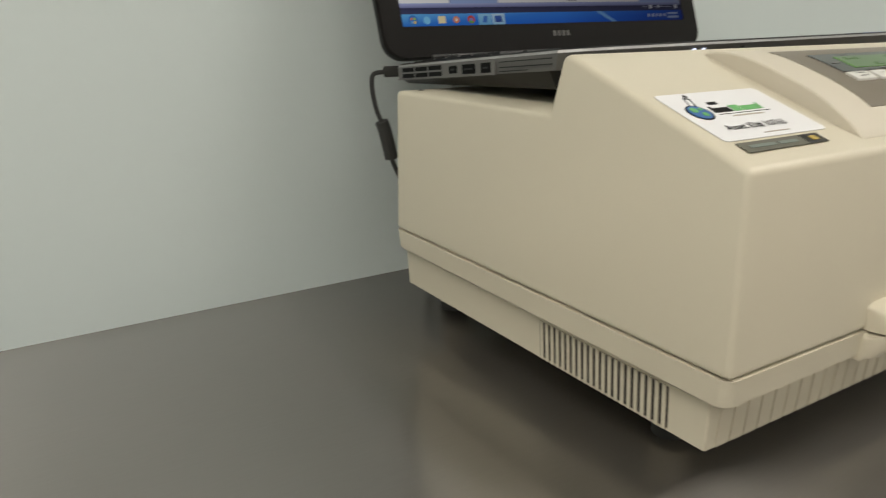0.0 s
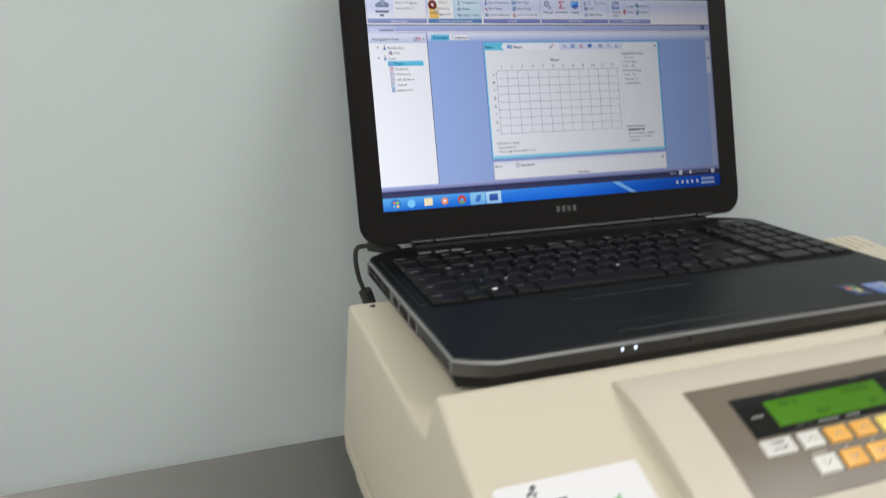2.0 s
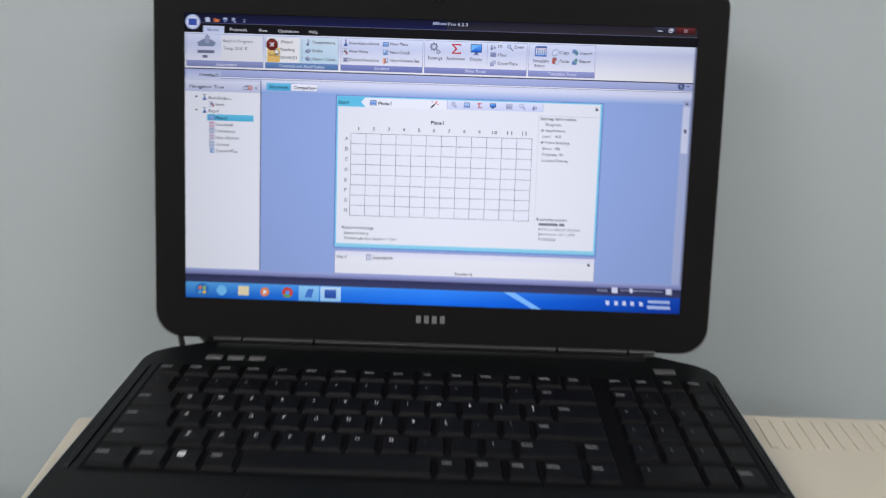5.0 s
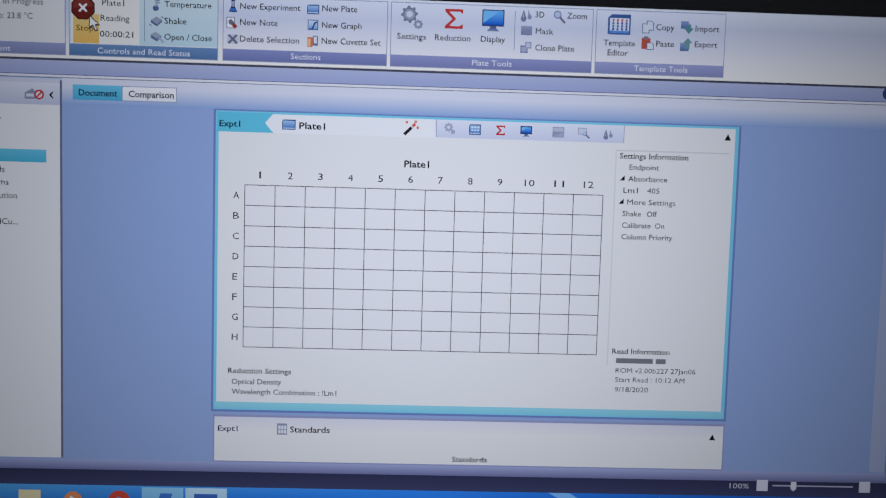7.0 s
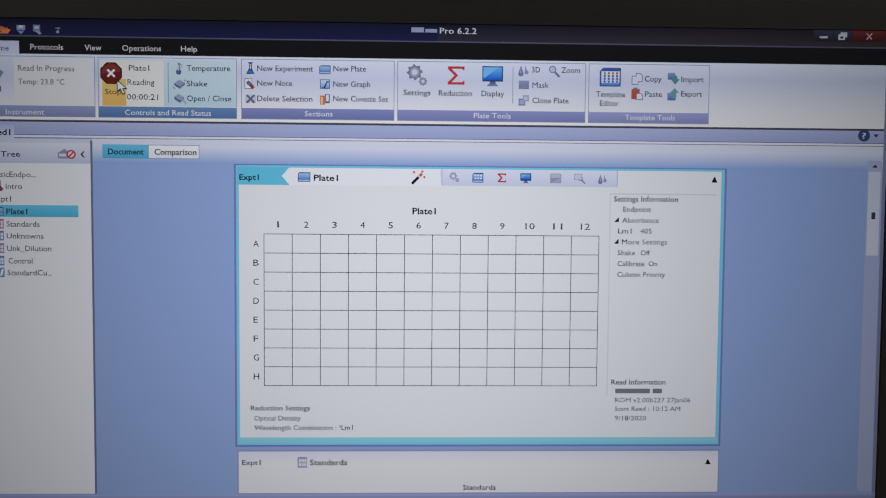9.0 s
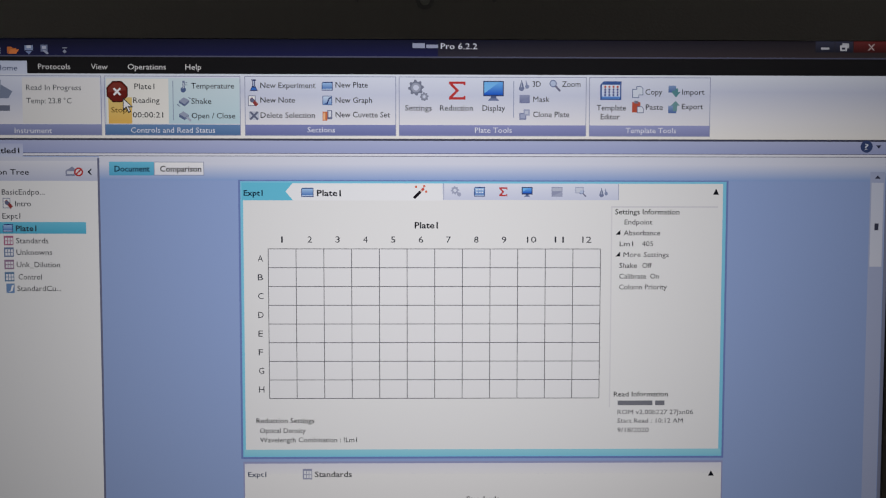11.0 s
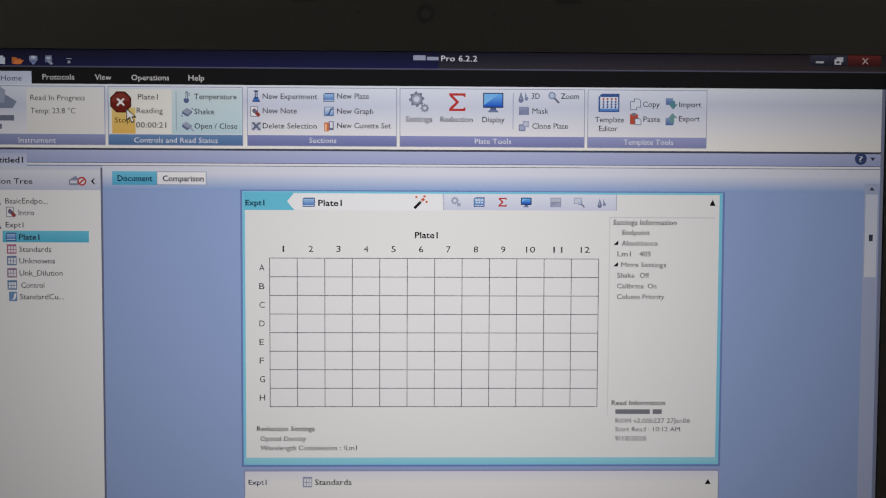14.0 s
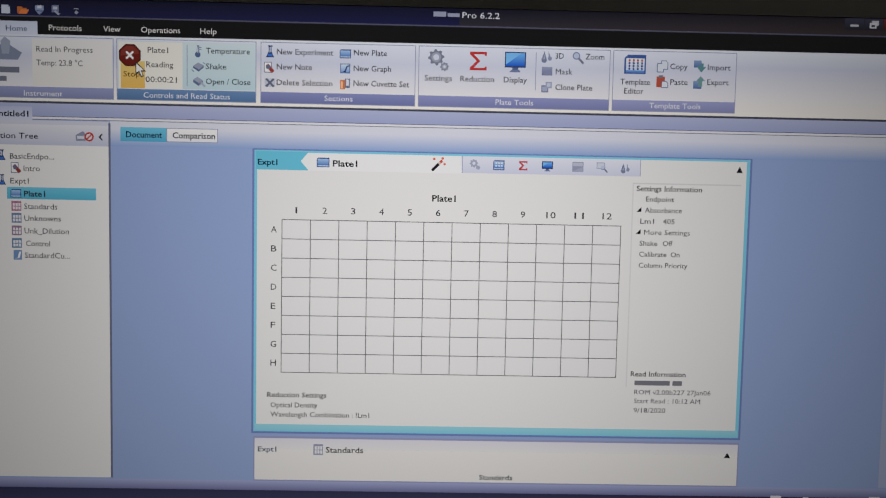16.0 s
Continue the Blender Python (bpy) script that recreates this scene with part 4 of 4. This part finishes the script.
def sigma(u0, v0, u1, v1, w):
    um, vm, c = u0 + (u1 - u0) * 0.62, (v0 + v1) / 2, (190, 58, 60)
    ui("icon", [([(u0, v0), (u1, v0), (u1, v0 + 1.6 * w), (u1 - 0.5 * w, v0 + 1.6 * w), (u1 - w, v0 + w), (u0 + 1.6 * w, v0 + w), (um, vm), (u0 + 1.6 * w, v1 - w), (u1 - w, v1 - w), (u1 - 0.5 * w, v1 - 1.6 * w), (u1, v1 - 1.6 * w), (u1, v1), (u0, v1), (u0, v1 - w), (um - 1.5 * w, vm), (u0, v0 + w)][::-1], c)], 7)


def plate_icon(u0, v0, u1, v1):
    ui("icon", [([(u0, v1), (u1, v1), (u1, v0), (u0 + 2, v0), (u0, v0 + 2)], (40, 66, 130)), shade(u0 + 1, v0 + 1.5, u1 - 1, v1 - 1.5, (164, 200, 240), (64, 112, 190)), (rect(u0 + 1, v1 - 2.6, u1 - 1, v1 - 1.2), (190, 212, 240))], 7)


def screen_icon(u0, v0, u1, v1):
    um = (u0 + u1) / 2
    ui("icon", [(rect(u0, v0, u1, v1), (54, 70, 116)), shade(u0 + 1.5, v0 + 1.5, u1 - 1.5, v1 - 2, (110, 180, 246), (24, 88, 204)), ([(u0 + 1.5, v1 - 4), (u1 - 6, v0 + 1.5), (u0 + 1.5, v0 + 1.5)], (120, 188, 246)),
                (rect(um - 0.14 * (u1 - u0), v1, um + 0.14 * (u1 - u0), v1 + 0.18 * (v1 - v0)), (84, 98, 140)), ([(um - 0.28 * (u1 - u0), v1 + 0.30 * (v1 - v0)), (um + 0.28 * (u1 - u0), v1 + 0.30 * (v1 - v0)), (um + 0.18 * (u1 - u0), v1 + 0.14 * (v1 - v0)), (um - 0.18 * (u1 - u0), v1 + 0.14 * (v1 - v0))], (112, 126, 166))], 7)


def cones(u, v, k=1.0):
    ui("icon", [([(u - 8 * k, v + 6 * k), (u - 4 * k, v - 7 * k), (u, v + 6 * k)], SLATE), (circle(u - 4 * k, v + 5.4 * k, 4 * k, 12), (120, 130, 164)), ([(u - 5 * k, v + 4 * k), (u - 4 * k, v - 5 * k), (u - 3.4 * k, v + 4 * k)], (186, 194, 216)),
                ([(u + 2 * k, v - 7 * k), (u + 4 * k, v - 2 * k), (u + 6 * k, v + 6 * k), (u + 2 * k, v + 6 * k)], (140, 150, 184)), (circle(u + 4 * k, v + 3 * k, 3 * k, 10), STEELBLUE)], 7)


def lens(u, v, r):
    ui("icon", [(bar(u + 0.6 * r, v + 0.6 * r, u + 1.9 * r, v + 2.0 * r, 0.55 * r), (116, 118, 146)), (circle(u, v, r, 16), (122, 134, 174)), (circle(u, v, 0.72 * r, 16), (186, 200, 228))], 7)


ui("icon", [(bar(331, 60, 331, 72, 3.4), (124, 138, 168)), (circle(330.5, 73, 4, 12), (84, 104, 148)), (bar(330.6, 63, 330.6, 71, 1.2), (206, 214, 230)), (bar(333, 63, 336, 63, 1), SLATE), (bar(333, 66, 336, 66, 1), SLATE)], 7)
ui("icon", [([(324, 89), (331, 84), (339, 88), (332, 94)], (150, 160, 186)), ([(324, 89), (332, 94), (332, 97), (324, 92)], (88, 102, 140)), ([(332, 94), (339, 88), (339, 91), (332, 97)], (110, 122, 156)), (bar(322, 94, 325, 97, 1.2), SLATE), (bar(338, 84, 341, 86, 1.2), SLATE)], 7)
ui("icon", [([(324, 108), (330, 104), (338, 109), (332, 113)], (156, 166, 190)), ([(324, 108), (332, 113), (332, 117), (324, 112)], (96, 110, 146)), ([(332, 113), (338, 109), (338, 112), (332, 117)], (120, 132, 164)), (bar(335, 112, 341, 118, 3), (170, 178, 200))], 7)
flask(432.5, 66.5)
note(431, 89)
ui("icon", [(rect(425, 104, 440, 116), (196, 202, 220)), (bar(427, 104.5, 438, 115.5, 3), (102, 108, 136)), (bar(438, 104.5, 427, 115.5, 3), (102, 108, 136))], 7)
plate_icon(531, 61, 547, 73.5)
ui("icon", [(rect(532, 81, 546, 94.5), (64, 96, 158)), shade(533, 82, 545, 93.5, (206, 222, 242), (120, 160, 214)), ([(533.5, 93), (538, 91.5), (541, 84), (545, 83), (545, 84.6), (542, 86), (539.5, 93)], (30, 52, 120))], 7)
ui("icon", [(rect(532, 104, 539, 117), (208, 118, 74)), (rect(533, 106, 536, 116), (240, 190, 150)), (rect(539, 102, 546, 115), (104, 112, 146)), (rect(540.5, 103, 544.5, 112), (222, 226, 238))], 7)
gear(668, 69, 9, (122, 128, 150))
gear(680, 82, 5, (132, 138, 160))
ui("icon_hole", [(circle(668, 69, 7), (158, 164, 186)), (circle(668, 69, 4.2), (208, 214, 236))], 9)
ui("icon_hole", [(circle(680, 82, 3.6, 12), (164, 170, 190)), (circle(680, 82, 2.0, 10), (208, 214, 236))], 9)
sigma(716, 60, 740, 86, 3.4)
screen_icon(766, 59, 796, 81)
ui("rule", [(rect(810, 59, 811, 112), (150, 158, 190))], 6)
cones(826, 64)
lens(868, 62.5, 5.4)
ui("icon", [shade(819, 79, 834, 91, (150, 158, 190), (112, 120, 160)), ([(820, 90), (833, 90), (833, 81)], (132, 140, 176))], 7)
ui("icon", [(rect(819, 105, 829, 115), (128, 136, 172)), (rect(820.5, 107, 827.5, 113), (166, 174, 204)), (rect(825, 100, 834, 109), (160, 168, 198)), (rect(827, 102, 832, 107), (196, 202, 222))], 7)
ui("icon", [([(937, 86), (968, 86), (968, 59), (942, 59), (937, 64)], (60, 92, 158))], 7)
ui("icon_glass", [shade(939.5, 64, 966, 84, (226, 232, 244), (196, 214, 240)), (rect(939.5, 81, 966, 84), (90, 140, 214))], 8)
for k in range(4):
    for j in range(4):
        ui("icon_dot", [(rect(943 + 6 * k, 65.5 + 4 * j, 945.6 + 6 * k, 68.4 + 4 * j), (176, 66, 58) if j == 0 else (36, 52, 130))], 9)
for u, v in ((984, 70), (990, 66)):
    ui("icon", [([(u, v + 13), (u + 10, v + 13), (u + 10, v + 3), (u + 7, v), (u, v)], (88, 108, 152)), ([(u + 1, v + 12), (u + 9, v + 12), (u + 9, v + 3.4), (u + 6.6, v + 1), (u + 1, v + 1)], (214, 222, 238))], 7)
ui("icon", [(rect(984, 89, 996, 104), (184, 84, 66)), (rect(987, 87, 993, 91), (120, 122, 140)), ([(991, 105), (1001, 105), (1001, 98), (998, 95), (991, 95)], (96, 108, 146)), ([(992, 104), (1000, 104), (1000, 98.4), (997.6, 96), (992, 96)], (220, 226, 240))], 7)
ui("icon", [shade(1037, 65, 1048, 75, (132, 158, 200), (80, 108, 166)), ([(1043, 72), (1047, 72), (1047, 69), (1051, 69), (1051, 74), (1055, 74), (1048, 82), (1042, 75)], (88, 140, 150))], 7)
ui("icon", [shade(1037, 94, 1049, 105, (132, 158, 200), (80, 108, 166)), ([(1044, 102), (1050, 102), (1050, 94), (1054, 94), (1047.5, 87), (1041, 94), (1044, 94)], (110, 152, 158))], 7)
# strips under the ribbon
ui("rule", [(rect(0, 143, 1366, 146), (72, 74, 92))], 3)
ui("file_strip", [shade(0, 146, 1366, 164, (176, 184, 220), (160, 170, 212))], 3)
ui("rule", [(rect(0, 164, 1366, 165), (104, 108, 140))], 3)
ui("rule", [(rect(0, 165, 1366, 168), (226, 228, 240))], 3)
ui("rule", [(rect(0, 168, 1366, 169), (120, 122, 140))], 3)
ramp("tab_strip", 206, 1366, ((169, (218, 222, 238)), (180, (216, 220, 238)), (204, (141, 169, 220))), 3)
ui("file_tab", [shade(4, 151, 97, 170, (184, 192, 224), (204, 210, 234))], 5)
say("Untitled1", 40, 92, 161, 11.5, INK, 0.018)
ui("help_button", [(circle(1331, 153, 9), (58, 74, 118))], 6)
say("?", 1328, 1334, 153, 12, (210, 218, 236))
ui("icon", [([(1345, 151), (1353, 151), (1349, 156)], (52, 58, 82))], 6)
# navigation tree
ui("side_panel", [shade(0, 170, 205, 176, (206, 210, 228), (206, 210, 228)), shade(0, 176, 205, 205, (222, 224, 236), (190, 196, 220)), (rect(0, 205, 205, 686), PAPER)], 4)
ui("panel_edge", [(rect(204, 172, 207, 686), (108, 112, 140))], 5)
say("Navigation Tree", 14, 105, 192, 11.5, INK, 0.008)
ui("icon", [([(158, 198), (172, 198), (172, 188), (168, 184), (158, 190)], (138, 144, 170)), (rect(160, 191, 170, 195), (210, 214, 228)), (circle(177, 192, 6.6, 16), (186, 58, 58))], 7)
ui("icon_hole", [(circle(177, 192, 4.4, 14), (222, 214, 222)), (bar(173.5, 195.5, 180.5, 188.5, 2), (186, 58, 58))], 8)
ui("icon", [([(190, 192), (195, 187), (196, 188), (193, 192), (196, 196), (195, 197)], INK)], 8)
ui("selection", [shade(60, 265, 186, 282, (108, 196, 226), (82, 178, 212))], 6)
for s, a, b, v in (("BasicEndpo...", 65, 127, 221), ("Intro", 84, 107, 238), ("Expt1", 65, 91, 256), ("Plate1", 84, 114, 274), ("Standards", 84, 131, 292), ("Unknowns", 84, 136, 309), ("Unk_Dilution", 84, 147, 327), ("Control", 86, 120, 345), ("StandardCu...", 84, 148, 362)):
    say(s, a, b, v, 11.5, (46, 48, 58), 0.018 if s == "Plate1" else 0.003)
for v in (221, 256):
    flask(53.5, v - 1, 0.9)
    ui("icon", [([(27, v - 4), (35, v - 4), (31, v + 2)], (80, 84, 100))], 7)
note(73, 238)
plate_icon(65, 268, 80, 280)
for v, c in ((292, (176, 108, 140)), (309, (112, 130, 168)), (327, (150, 120, 150)), (345, (96, 130, 168))):
    ui("icon", [(rect(66, v - 7, 80, v + 7), c)], 7)
    ui("icon_cells", [(rect(68 + 4 * k, v - 4 + 5 * j, 71 + 4 * k, v + 5 * j), (226, 228, 236)) for k in range(3) for j in range(2)], 8)
ui("icon", [(rect(68, 355, 80, 369), (112, 146, 192)), ([(69, 368), (74, 366), (76, 358), (79, 357), (77, 366)], WHITE)], 7)
# document tabs
ui("document_tab", [shade(221, 177, 286, 197, (110, 196, 228), (84, 172, 212))], 5)
ui("document_tab", [(rect(286, 177, 359, 197), (150, 158, 190)), shade(287, 178, 358, 196, (244, 244, 248), (230, 232, 242))], 5)
say("Document", 229, 280, 187, 12, (14, 36, 60), 0.018)
say("Comparison", 295, 355, 187, 12, (26, 28, 40), 0.017)
# plate window
ui("window_shadow", [(rect(408, 203, 1128, 617), (112, 132, 190))], 3)
ui("window_frame", [(rect(411, 205, 1125, 614), (128, 204, 234))], 4)
ui("window_page", [(rect(415, 208, 1120, 603), PAPER)], 5)
ui("window_foot", [shade(413, 603, 1123, 612, (152, 214, 232), (138, 206, 228))], 6)
ui("window_tab", [([(413, 233), (488, 233), (477, 220), (488, 207), (413, 207)], (104, 196, 226))], 6)
ui("window_head", [([(488, 233), (709, 233), (709, 208), (488, 208), (477, 220)], (238, 240, 246))], 6)
say("Expt1", 416, 444, 222, 11.5, (12, 36, 60), 0.018, 9)
plate_icon(500, 214.5, 518, 228)
say("Plate1", 523, 558, 222, 12.5, INK, 0.02, 9)
ui("icon", [(bar(665, 229.5, 678, 216.5, 4), (34, 30, 38)), (bar(674.5, 220, 679, 215.5, 4), (216, 196, 190)), (bar(676.5, 218, 679.5, 215, 4), (206, 90, 80))], 7)
for u, v in ((668, 213), (680, 212), (683, 220)):
    ui("icon_spark", [(circle(u, v, 2, 6), (220, 120, 100))], 7)
ui("tool_strip", [shade(706, 208, 966, 232, (226, 230, 246), (206, 212, 236))], 6)
ui("strip_edge", [(rect(708, 208, 709, 232), (160, 168, 198)), (rect(965, 208, 966, 232), (160, 168, 198))], 7)
gear(725, 218, 4.8, (164, 170, 196))
gear(731, 224, 2.6, (164, 170, 196))
ui("icon_hole", [(circle(725, 218, 2.4, 10), (216, 222, 240))], 9)
plate_icon(753, 213, 769, 227)
ui("icon_cells", [(rect(756 + 4 * k, 216 + 4 * j, 758.5 + 4 * k, 218 + 4 * j), (226, 234, 246)) for k in range(3) for j in range(2)], 9)
sigma(790, 213.5, 802, 226.5, 2)
screen_icon(823, 213, 839, 224)
ui("icon", [(rect(867, 213, 883, 227), (150, 156, 186)), (rect(868, 214, 882, 219), (186, 192, 212)), ([(868, 226), (882, 226), (882, 220)], (166, 172, 198))], 7)
ui("icon", [(rect(902, 213, 914, 222), (160, 168, 198)), (rect(903, 214, 913, 221), (206, 212, 230))], 7)
lens(911, 220, 3.6)
cones(944, 220, 0.85)
ui("icon", [([(1105, 224), (1114, 224), (1109.5, 215)], INK)], 8)
say("Plate1", 666, 700, 269, 13, INK, 0.018)
G0, G1, H0, H1 = 451, 940, 304, 526
ui("plate_field", [(rect(G0, H0, G1, H1), (233, 234, 239))], 6)
for i in range(13):
    u = G0 + (G1 - G0) * i / 12
    ui("grid_line", [(rect(u - 0.5, H0 - 0.5, u + 0.5, H1 + 0.5), (88, 88, 98))], 7)
for i in range(9):
    v = H0 + (H1 - H0) * i / 8
    ui("grid_line", [(rect(G0, v - 0.5, G1, v + 0.5), (88, 88, 98))], 8)
for i in range(12):
    u = G0 + (G1 - G0) * (i + 0.5) / 12
    w = 1.2 if i == 0 else (3.3 if i < 9 else 6.8)
    say(str(i + 1), u - w, u + w, 290, 13, (60, 62, 72))
for i, ch in enumerate("ABCDEFGH"):
    say(ch, 435.5, 443.5 if ch not in "EF" else 442, H0 + (H1 - H0) * (i + 0.5) / 8, 13, (60, 62, 72))
ui("info_field", [(rect(955, 241, 1113, 243), (214, 214, 222)), (rect(955, 243, 957, 540), (220, 220, 226))], 6)
say("Settings Information", 961, 1056, 249, 11, INK, 0.010)
for s, a, b, v in (("Endpoint", 975, 1016, 264), ("Absorbance", 974, 1028, 280), ("Lm1", 968, 988, 296), ("405", 1001, 1018, 296), ("More Settings", 974, 1041, 312), ("Shake", 968, 994, 328), ("Off", 1002, 1016, 328), ("Calibrate", 968, 1008, 344), ("On", 1014, 1027, 344), ("Column Priority", 968, 1039, 360)):
    say(s, a, b, v, 10.5, (40, 42, 52), 0.004)
for v in (280, 312):
    ui("icon", [([(962, v + 3), (969, v + 3), (969, v - 4)], INK)], 8)
say("Read Information", 962, 1043, 520, 10.5, INK, 0.010)
ui("word_bar", [(rect(968, 530, 1020, 537), (120, 122, 132)), (rect(1024, 530, 1038, 537), (120, 122, 132))], 8)
say("ROM v2.00b227 27Jan06", 968, 1081, 547, 10, (70, 72, 84), 0.003)
say("Start Read : 10:12 AM", 968, 1066, 560, 10, (70, 72, 84), 0.003)
say("9/18/2020", 968, 1015, 574, 10, (70, 72, 84), 0.003)
say("Reduction Settings", 431, 517, 559, 10.5, INK, 0.010)
say("Optical Density", 436, 504, 574, 10.5, (40, 42, 52), 0.004)
say("Wavelength Combination : !Lm1", 436, 580, 588, 10.5, (40, 42, 52), 0.004)
# next section below
ui("section_frame", [(rect(411, 621, 1127, 688), (150, 156, 196))], 4)
ui("section_page", [shade(413, 624, 1125, 640, (222, 222, 236), (232, 232, 236)), shade(413, 640, 1125, 686, (234, 234, 236), (232, 232, 234))], 5)
say("Expt1", 418, 445, 640, 10.5, (30, 50, 90), 0.010)
ui("icon", [(rect(499, 632, 513, 648), (150, 154, 180))], 7)
ui("icon_cells", [(rect(501 + 4 * k, 635 + 6 * j, 504 + 4 * k, 640 + 6 * j), (226, 228, 236)) for k in range(3) for j in range(2)], 8)
say("Standards", 517, 572, 640, 12, INK, 0.012)
ui("icon", [([(1105, 644), (1114, 644), (1109.5, 636)], INK)], 8)
say("Standards", 743, 792, 678, 10.5, INK, 0.010)
# scroll bar, status bar and task bar
ui("scroll_bar", [(rect(1338, 190, 1360, 686), (172, 182, 214))], 4)
ui("scroll_thumb", [shade(1340, 206, 1358, 330, (206, 212, 232), (214, 218, 234))], 5)
ui("icon", [([(1345, 200), (1353, 200), (1349, 195)], (60, 64, 84))], 6)
ui("icon", [(rect(1346, 266, 1352, 276), (60, 64, 84))], 6)
ui("window_edge", [(rect(1361, 50, 1366, 722), (128, 134, 160))], 4)
ui("status_bar", [shade(0, 688, 1366, 702, (164, 172, 214), (112, 116, 160)), shade(0, 702, 1366, 724, (52, 54, 84), (64, 68, 104))], 4)
say("100%", 1138, 1166, 709, 10.5, (196, 198, 214))
ui("zoom_line", [(rect(1200, 707, 1316, 709), (176, 180, 204))], 6)
ui("zoom_knob", [([(1226, 702), (1234, 702), (1234, 712), (1230, 716), (1226, 712)], (222, 224, 236))], 7)
for u in (1185, 1333):
    ui("zoom_button", [(rect(u - 8, 700, u + 8, 716), (218, 220, 234))], 7)
ui("task_bar", [(rect(0, 724, 700, 768), ((34, 104, 196), (30, 110, 232), (60, 140, 244), (96, 172, 226))), (rect(700, 724, 1366, 768), ((30, 110, 232), (20, 56, 156), (28, 78, 184), (60, 140, 244)))], 4)
ui("task_streak", [([(880, 724), (910, 724), (985, 768), (960, 768)], (132, 190, 250))], 5)
ui("start_button", [(circle(46, 746, 19), (60, 120, 190))], 6)
for u, v, c in ((40, 740, (224, 130, 70)), (52, 740, (150, 196, 90)), (40, 752, (110, 170, 226)), (52, 752, (236, 204, 90))):
    ui("start_mark", [(circle(u, v, 5, 8), c)], 7)
ui("icon", [(circle(100, 746, 14), (124, 196, 240))], 6)
ui("icon", [(rect(146, 732, 176, 758), (236, 222, 176))], 6)
ui("icon", [(circle(220, 746, 13, 10), (226, 140, 90)), ([(216, 739), (216, 753), (227, 746)], WHITE)], 6)
ui("icon", [(circle(283, 746, 15), (206, 74, 58))], 6)
ui("icon", [([(283, 746), (270, 754), (283, 761), (294, 757)], (96, 168, 84)), (circle(283, 746, 6, 12), (96, 150, 230))], 7)
ui("task_tab", [shade(314, 726, 371, 767, (150, 206, 240), (110, 176, 226))], 5)
ui("task_tab", [shade(374, 726, 431, 767, (196, 226, 244), (150, 200, 236))], 5)
ui("icon", [([(330, 758), (340, 734), (356, 734), (350, 758)], (70, 120, 200))], 7)
ui("icon", [shade(386, 734, 418, 758, (70, 110, 190), (40, 70, 150))], 7)
for u in (1167, 1191, 1213, 1235, 1259):
    ui("tray_icon", [(rect(u - 5, 738, u + 5, 750), (210, 220, 240))], 6)
ui("clock_bar", [(rect(1278, 733, 1338, 741), (176, 196, 232)), (rect(1276, 748, 1340, 757), (176, 196, 232))], 6)
